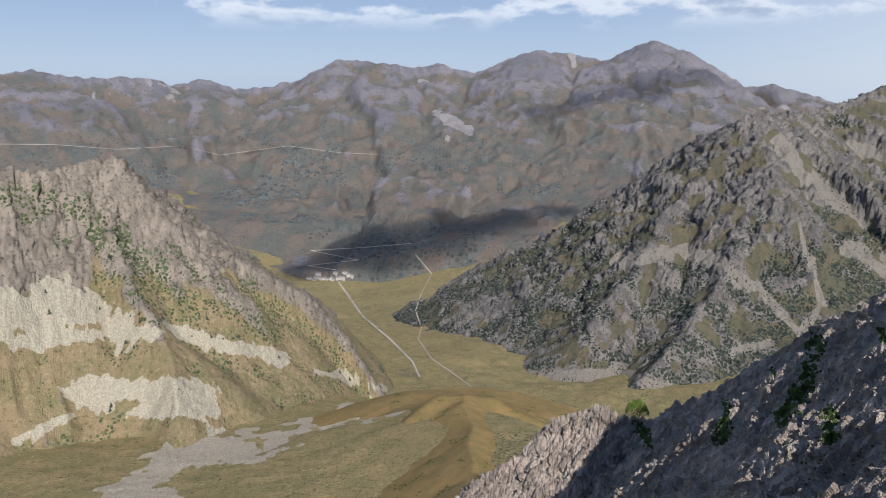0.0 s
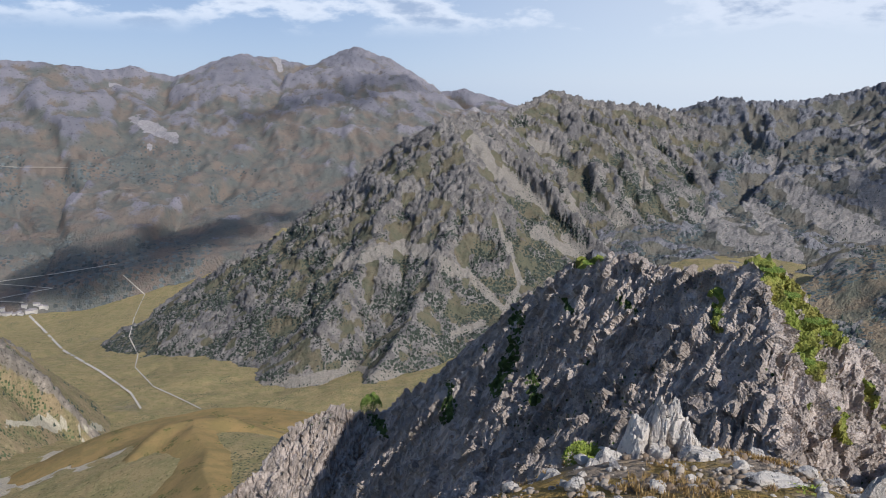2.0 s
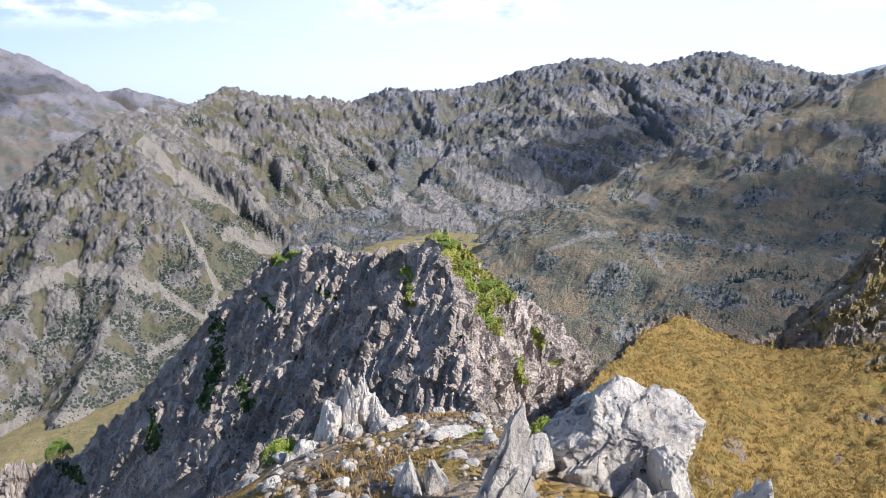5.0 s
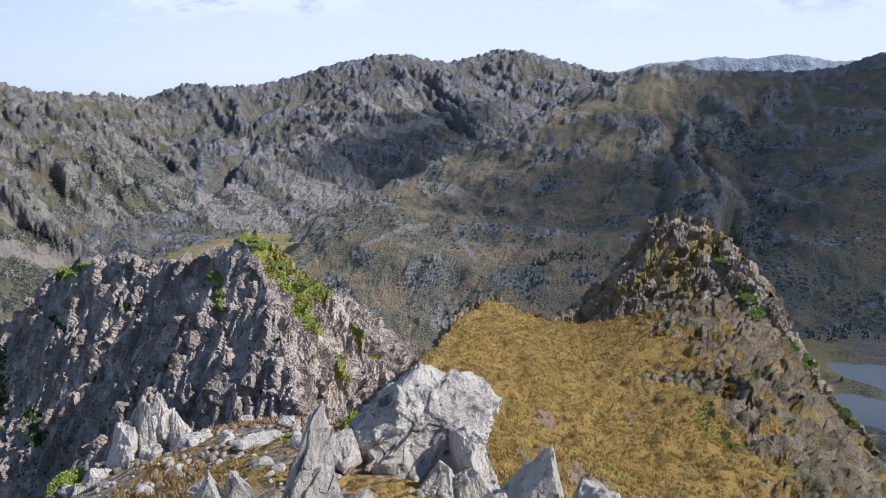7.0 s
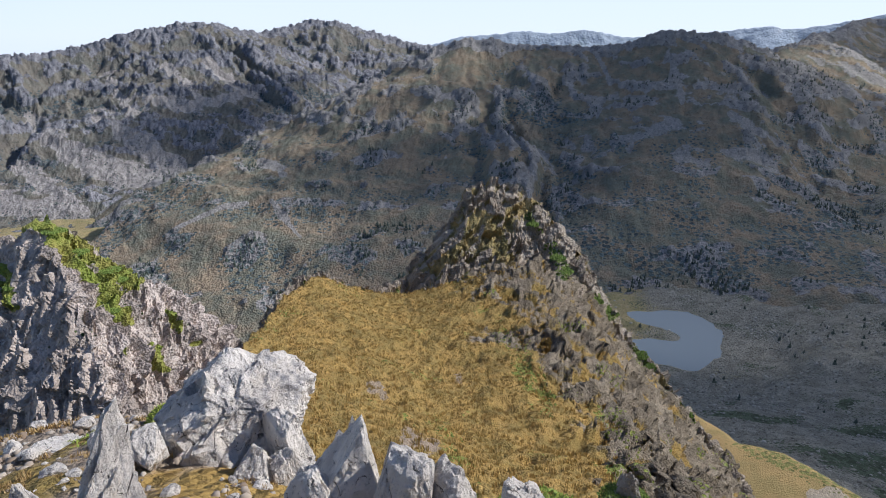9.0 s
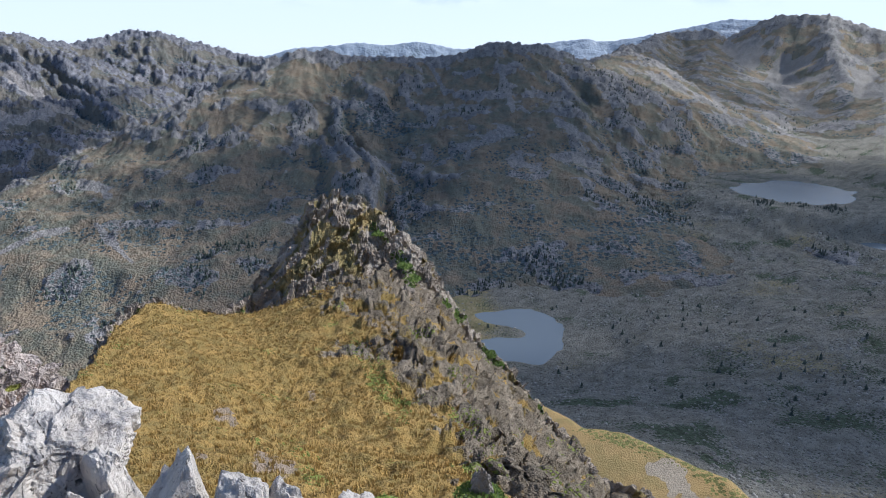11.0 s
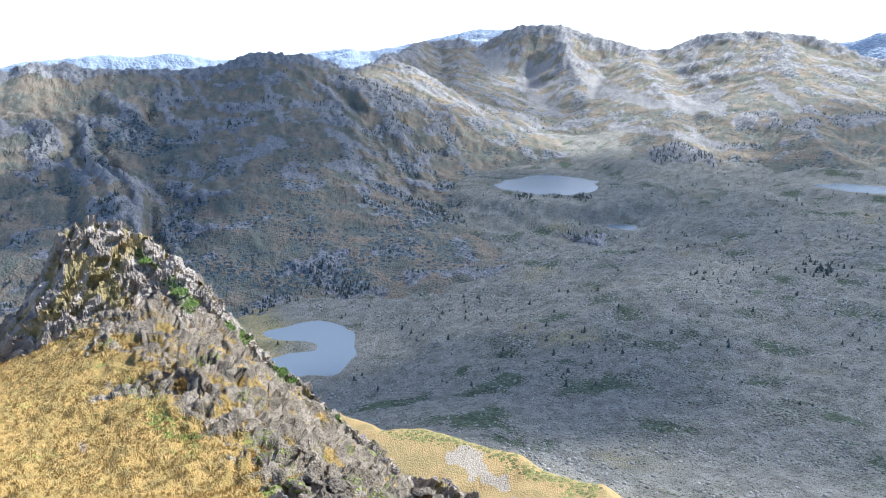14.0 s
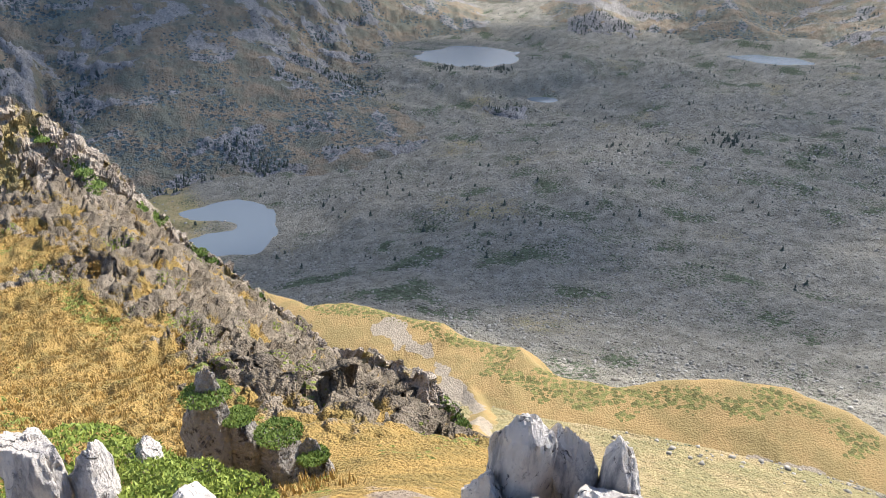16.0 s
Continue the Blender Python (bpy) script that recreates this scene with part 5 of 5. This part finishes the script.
shrub("round dark green pine bush behind the crag", 16.9, 93, -45.8, 3.2, 3.0, 0.22, 1500, 41)


def tufts(name, label, places, blades, height, material, seed):
    rnd = random.Random(seed)
    verts, faces = [], []
    for px, py, pz, k in places:
        for _ in range(blades):
            a = rnd.uniform(0, 2 * math.pi)
            ox, oy = px + rnd.gauss(0, 0.3) * height * k, py + rnd.gauss(0, 0.3) * height * k
            tip = (ox + math.cos(a) * height * 0.5 * k * rnd.random(), oy + math.sin(a) * height * 0.5 * k * rnd.random(), pz + height * k * rnd.uniform(0.6, 1.2))
            w = height * k * 0.1
            n = len(verts)
            verts += [(ox - math.sin(a) * w, oy + math.cos(a) * w, pz - 0.05 * height), (ox + math.sin(a) * w, oy - math.cos(a) * w, pz - 0.05 * height), tip]
            faces.append((n, n + 1, n + 2))
    return tagged(new(name, poly_mesh(name, verts, faces, material)), label, "grass", kind="stuff")


def scatter(count, b0, b1, r0, r1, test, seed):
    rng = np.random.default_rng(seed)
    bx = rng.uniform(b0, b1, count)
    rad = np.sqrt(rng.uniform(r0 ** 2, r1 ** 2, count))
    px, py = rad * np.sin(np.radians(bx)), rad * np.cos(np.radians(bx))
    ok = test(px, py, bx, rad)
    return px[ok], py[ok], rng.uniform(0.6, 1.4, ok.sum())


px, py, k = scatter(21000, 59, 124, 9, 74, lambda px, py, bx, rad: (bx < 77 + (80 - rad) * 0.42 + 9 * fbm(px / 6, py / 6, 3, 75)) & (rad < np.interp(bx, [p[0] for p in BRINK], [p[1] for p in BRINK]) - 0.3), 71)
pz = summit_height(px, py) + fbm(px / 9, py / 9, 4, 201) * smooth(6, 30, np.hypot(px, py)) * 0.5 + fbm(px / 1.1, py / 1.1, 3, 207) * 0.2 + 0.34 * (ridged(px / 1.5, py / 1.5, 2, 209) - 0.75)
tufts("grass_tussocks", "golden dry grass tussocks on the saddle slope", zip(px, py, pz, k), 14, 0.17, M_BLADE, 72)
px, py, k = scatter(3600, 26, 100, 2.6, 7.2, lambda px, py, bx, rad: (rad < np.interp(bx, [p[0] for p in BRINK], [p[1] for p in BRINK])) & (fbm(px / 0.9, py / 0.9, 3, 77) > 0.12), 73)
tufts("dry_grass", "straw-coloured dry grass between summit stones", zip(px, py, summit_height(px, py) + 0.01, k), 22, 0.038, M_STRAW, 74)


# ---------------------------------------------------------------- far woods, boulders, roads, hamlet
def meet(bearing, rise):
    """Where the sight line from the summit at that bearing and rise first meets the land."""
    best = None
    for x, y, z, _, _ in GRIDS.values():
        col = int(np.argmin(np.abs(np.degrees(np.arctan2(x[0], y[0])) - bearing)))
        if abs(np.degrees(np.arctan2(x[0, col], y[0, col])) - bearing) > 1.0:
            continue
        r = np.hypot(x[:, col], y[:, col])
        up = np.degrees(np.arctan2(z[:, col], r))
        hit = np.nonzero(up >= rise)[0]
        if len(hit) and hit[0] > 0 and r[hit[0]] > 60:
            i = hit[0]
            if up[i - 1] < -60:
                q = r[i]
            else:
                q = r[i - 1] + (r[i] - r[i - 1]) * (rise - up[i - 1]) / (up[i] - up[i - 1])
            if best is None or q < best:
                best = q
    return at(bearing, best, best * math.tan(radians(rise))) if best else None


def track(name, label, sights, width, material, lift=1.2, steps=9):
    """A worn strip laid on the land along sight lines, width degrees broad."""
    pairs = []
    for (b0, e0), (b1, e1) in zip(sights, sights[1:]):
        for i in range(steps):
            k = i / steps
            bx, ex = b0 + (b1 - b0) * k, e0 + (e1 - e0) * k
            steep = abs(e1 - e0) / (abs(b1 - b0) + abs(e1 - e0))
            wb, we = width / 2 * steep, width / 2 * (1 - steep)
            low, high = meet(bx - wb, ex - we), meet(bx + wb, ex + we)
            if low and high and (Vector(low) - Vector(high)).length < 150:
                pairs.append([Vector(q) * (1 - lift / Vector(q).length) + Vector((0, 0, 0.2 * lift)) for q in (low, high)])
    verts = [q for pair in pairs for q in pair]
    faces = [(2 * i - 2, 2 * i, 2 * i + 1, 2 * i - 1) for i in range(1, len(pairs)) if (pairs[i][0] - pairs[i - 1][0]).length < 300]
    return tagged(new(name, poly_mesh(name, verts, faces, material)), label, "path", kind="structure")


m_track, nodes, links, bsdf = nodes_of("worn track")
links.new(mixed(nodes, links, noise_node(nodes, links, 6.0), (0.60, 0.54, 0.45), (0.48, 0.43, 0.355)), bsdf.inputs["Base Color"])
bsdf.inputs["Roughness"].default_value = 0.95
track("path", "pale dirt track winding up the valley", [(-2.3, -14.5), (-0.9, -16.1), (-1.8, -17.7), (-2.3, -19.1), (-1.8, -20.5), (-2.1, -21.4), (-0.9, -23.0), (0.9, -24.1), (2.8, -25.3)], 0.11, m_track, 2.5)
track("road", "pale mountain road crossing the far slope", [(-11.0, -14.0), (-6.8, -13.9), (-2.1, -13.6)], 0.05, m_track, 6)
track("road", "pale hairpin road above the hamlet", [(-11.0, -14.0), (-7.1, -14.9), (-11.3, -15.2), (-8.7, -15.7)], 0.05, m_track, 6)
track("road", "pale road shelf high on the far range", [(-32.2, -4.8), (-28.8, -5.0), (-24.8, -5.5), (-20.4, -5.4), (-17.6, -6.2), (-12.4, -5.6), (-8.4, -6.2), (-4.8, -6.4)], 0.035, m_track, 8)
track("stream", "stony stream bed in the valley", [(-8.8, -16.6), (-6.9, -19.4), (-4.6, -21.3), (-2.6, -23.2), (-1.9, -24.6)], 0.2, m_track, 2.5)

m_wall, nodes, links, bsdf = nodes_of("hamlet wall")
links.new(mixed(nodes, links, noise_node(nodes, links, 8.0), (0.62, 0.58, 0.52), (0.48, 0.44, 0.40)), bsdf.inputs["Base Color"])
m_roof, nodes, links, bsdf = nodes_of("slate roof")
links.new(mixed(nodes, links, noise_node(nodes, links, 5.0), (0.34, 0.30, 0.29), (0.24, 0.22, 0.22)), bsdf.inputs["Base Color"])
rnd = random.Random(9)
for i in range(15):
    q = meet(-11.2 + 3.4 * (i / 14) + rnd.uniform(-0.12, 0.12), -16.15 + rnd.uniform(-0.25, 0.3))
    if not q:
        continue
    w, l, h = rnd.uniform(8, 10), rnd.uniform(10, 22), rnd.uniform(5, 8)
    house = new("house")
    house.matrix_world = pose(q[0], q[1], q[2] - 2, 0, 0, rnd.uniform(-25, 25))
    body = [(-l / 2, -w / 2, -6), (l / 2, -w / 2, -6), (l / 2, w / 2, -6), (-l / 2, w / 2, -6), (-l / 2, -w / 2, h), (l / 2, -w / 2, h), (l / 2, w / 2, h), (-l / 2, w / 2, h)]
    part("wall", poly_mesh("wall", body, [(0, 1, 5, 4), (1, 2, 6, 5), (2, 3, 7, 6), (3, 0, 4, 7)], m_wall), house)
    k = 1.06
    roof = [(-l / 2 * k, -w / 2 * k, h - 0.3), (l / 2 * k, -w / 2 * k, h - 0.3), (l / 2 * k, w / 2 * k, h - 0.3), (-l / 2 * k, w / 2 * k, h - 0.3), (-l / 2 * k, 0, h + w * 0.4), (l / 2 * k, 0, h + w * 0.4)]
    part("roof", poly_mesh("roof", roof, [(0, 1, 5, 4), (2, 3, 4, 5), (0, 4, 3), (1, 2, 5), (0, 3, 2, 1)], m_roof), house)
    tagged(house, "pale rendered mountain house with a slate roof", "house", group="hamlet in the valley")


def many(name, label, category, verts, faces, px, py, pz, size, tall, material, seed, spread=0.25):
    """One object of many small copies of a form, each turned, sized and bent on its own."""
    rng = np.random.default_rng(seed)
    n, k = len(px), len(verts)
    v = np.array(verts, float)[None].repeat(n, 0)
    v = v * (1 + spread * rng.normal(size=v.shape))
    a = rng.uniform(0, 2 * np.pi, n)[:, None]
    x = (v[..., 0] * np.cos(a) - v[..., 1] * np.sin(a)) * size[:, None] + px[:, None]
    y = (v[..., 0] * np.sin(a) + v[..., 1] * np.cos(a)) * size[:, None] + py[:, None]
    z = v[..., 2] * (size * tall)[:, None] + pz[:, None]
    co = np.stack([x, y, z], -1).reshape(-1, 3)
    tri = (np.array(faces)[None] + (np.arange(n) * k)[:, None, None]).reshape(-1, 3)
    me = bpy.data.meshes.new(name)
    me.vertices.add(len(co))
    me.vertices.foreach_set("co", co.astype(np.float32).ravel())
    me.loops.add(tri.size)
    me.loops.foreach_set("vertex_index", tri.astype(np.int32).ravel())
    me.polygons.add(len(tri))
    me.polygons.foreach_set("loop_start", (np.arange(len(tri)) * 3).astype(np.int32))
    me.update(calc_edges=True)
    me.materials.append(material)
    return tagged(new(name, me), label, category, kind="stuff")


def pine_form(sides=6, tiers=4):
    verts, faces = [], []
    for t in range(tiers):
        z0, z1 = 0.06 + 0.8 * t / tiers, 0.06 + 0.8 * t / tiers + 0.36
        r = 0.34 * (1 - t / (tiers + 0.6))
        n = len(verts)
        verts += [(r * math.cos(2 * math.pi * i / sides + t), r * math.sin(2 * math.pi * i / sides + t), z0) for i in range(sides)] + [(0, 0, min(1.0, z1))]
        faces += [(n + i, n + (i + 1) % sides, n + sides) for i in range(sides)]
    return verts, faces


PINE_V, PINE_F = pine_form()
BLOCK_V = [(-.5, -.5, -.4), (.5, -.5, -.4), (.5, .5, -.4), (-.5, .5, -.4), (-.38, -.4, .4), (.42, -.36, .33), (.36, .42, .42), (-.42, .36, .3)]
BLOCK_F = [(0, 1, 5), (0, 5, 4), (1, 2, 6), (1, 6, 5), (2, 3, 7), (2, 7, 6), (3, 0, 4), (3, 4, 7), (4, 5, 6), (4, 6, 7)]


def pick(grid, count, weight, seed):
    """Random points on a sheet, more where weight is high."""
    x, y, z, over, _ = GRIDS[grid]
    rng = np.random.default_rng(seed)
    area = np.hypot(x, y) ** 2
    w = (np.clip(weight, 0, None) * area * (z > -1500))[:-1, :-1].ravel()
    i = rng.choice(len(w), count, p=w / w.sum())
    r, c = np.unravel_index(i, (x.shape[0] - 1, x.shape[1] - 1))
    a, b = rng.random(count), rng.random(count)

    def mix(f):
        return (f[r, c] * (1 - a) + f[r + 1, c] * a) * (1 - b) + (f[r, c + 1] * (1 - a) + f[r + 1, c + 1] * a) * b
    return mix(x), mix(y), mix(z), rng


# boulder field of the basin
wt = east * smooth(2000, 700, rr) * (lake_field(gx, gy)[0] > 1.1) * (0.25 + smooth(-0.3, 0.4, fbm(gx / 90, gy / 90, 4, 601)))
px, py, pz, rng = pick("ground", 30000, wt / rr, 603)
m_block, nodes, links, bsdf = nodes_of("basin granite")
rand = nodes.new("ShaderNodeNewGeometry").outputs["Random Per Island"]
links.new(mixed(nodes, links, rand, (0.17, 0.15, 0.115), (0.40, 0.365, 0.295)), bsdf.inputs["Base Color"])
bsdf.inputs["Roughness"].default_value = 0.9
many("boulder_field", "grey granite blocks strewn over the basin", "boulders", BLOCK_V, BLOCK_F, px, py, pz, 0.7 + 1.6 * rng.random(len(px)) ** 3 * np.clip(np.hypot(px, py) / 450, 1, 2.5), 0.75, m_block, 605)

# gravel of the summit ledge
px, py, k = scatter(9000, 24, 100, 2.2, 7.4, lambda px, py, bx, rad: (rad < np.interp(bx, [p[0] for p in BRINK], [p[1] for p in BRINK]) + 0.1) & (fbm(px / 0.7, py / 0.7, 3, 87) > -0.05), 83)
m_gravel, nodes, links, bsdf = nodes_of("broken gravel")
rand = nodes.new("ShaderNodeNewGeometry").outputs["Random Per Island"]
links.new(mixed(nodes, links, rand, (0.20, 0.14, 0.09), (0.44, 0.37, 0.29)), bsdf.inputs["Base Color"])
bsdf.inputs["Roughness"].default_value = 0.95
lift = fbm(px / 1.0, py / 1.0, 4, 207) * 0.05
many("gravel", "light brown broken gravel on the summit ledge", "gravel", BLOCK_V, BLOCK_F, px, py, summit_height(px, py) + lift + 0.01, 0.012 + 0.05 * np.random.default_rng(84).random(len(px)) ** 3, 0.7, m_gravel, 85)

# pines
clump = smooth(0.05, 0.45, fbm(gx / 110, gy / 110, 4, 611))
wt = (smooth(90, 97, bd) * smooth(460, 560, rr) * smooth(2200, 1500, rr) * (0.06 + clump) + smooth(50, 60, bd) * smooth(95, 85, bd) * smooth(700, 800, rr) * smooth(1900, 1300, rr) * (0.2 + clump)) * (lake_field(gx, gy)[0] > 1.15)
px, py, pz, rng = pick("ground", 1900, wt / rr, 613)
many("pine_wood", "scattered dark mountain pines in the basin", "trees", PINE_V, PINE_F, px, py, pz - 0.3, 2.2 + 4.5 * rng.random(len(px)) ** 1.5, 0.85, M_DARK, 615)
inf = GRIDS["wooded_mountain"]
dist = np.hypot(inf[0], inf[1])
wt = smooth(0.25, 0.6, inf[4]["p1"] * 0.7 + 0.7 * inf[4]["p2"]) * smooth(260, 60, inf[3]) * (inf[3] > 0) * smooth(2300, 1700, dist)
px, py, pz, rng = pick("wooded_mountain", 3600, wt / dist, 617)
many("pine_wood", "dark pine wood on the shaded slope", "trees", PINE_V, PINE_F, px, py, pz - 0.5, 3 + 4.5 * rng.random(len(px)), 0.95, M_DARK, 619)
rng = np.random.default_rng(651)
bx, ex = rng.choice([116.2, 116.6, 120.6, 121.4, 119.0, 138.5, 139.6], 150) + rng.normal(0, 0.35, 150), -10.75 + rng.normal(0, 0.12, 150)
ex = np.where(bx > 130, -14.9 + rng.normal(0, 0.35, 150), ex)
spots = np.array([q for q in (meet(b, e) for b, e in zip(bx, ex)) if q])
many("pine_wood", "dark pine clumps beside the upper lake", "trees", PINE_V, PINE_F, spots[:, 0], spots[:, 1], spots[:, 2] - 0.5, 3.5 + 4 * rng.random(len(spots)), 0.8, M_DARK, 653)
for key, count, top, seed in (("scree_spur", 450, 150, 621), ("pyramid_mountain", 3500, 230, 631), ("jagged_ridge", 1500, 160, 641)):
    inf = GRIDS[key]
    dist = np.hypot(inf[0], inf[1])
    wt = smooth(0.05, 0.4, inf[4]["p1"] * (-0.9 if key == "scree_spur" else 0.5) + 0.8 * inf[4]["p2"]) * smooth(top, top * 0.4, inf[3]) * (inf[3] > 0)
    px, py, pz, rng = pick(key, count, wt / dist, seed)
    many("pine_scrub", "dark dwarf pines on rocky slopes", "trees", PINE_V, PINE_F, px, py, pz - 0.4, 2.2 + 3.6 * rng.random(len(px)), 0.8, M_DARK, seed + 2)
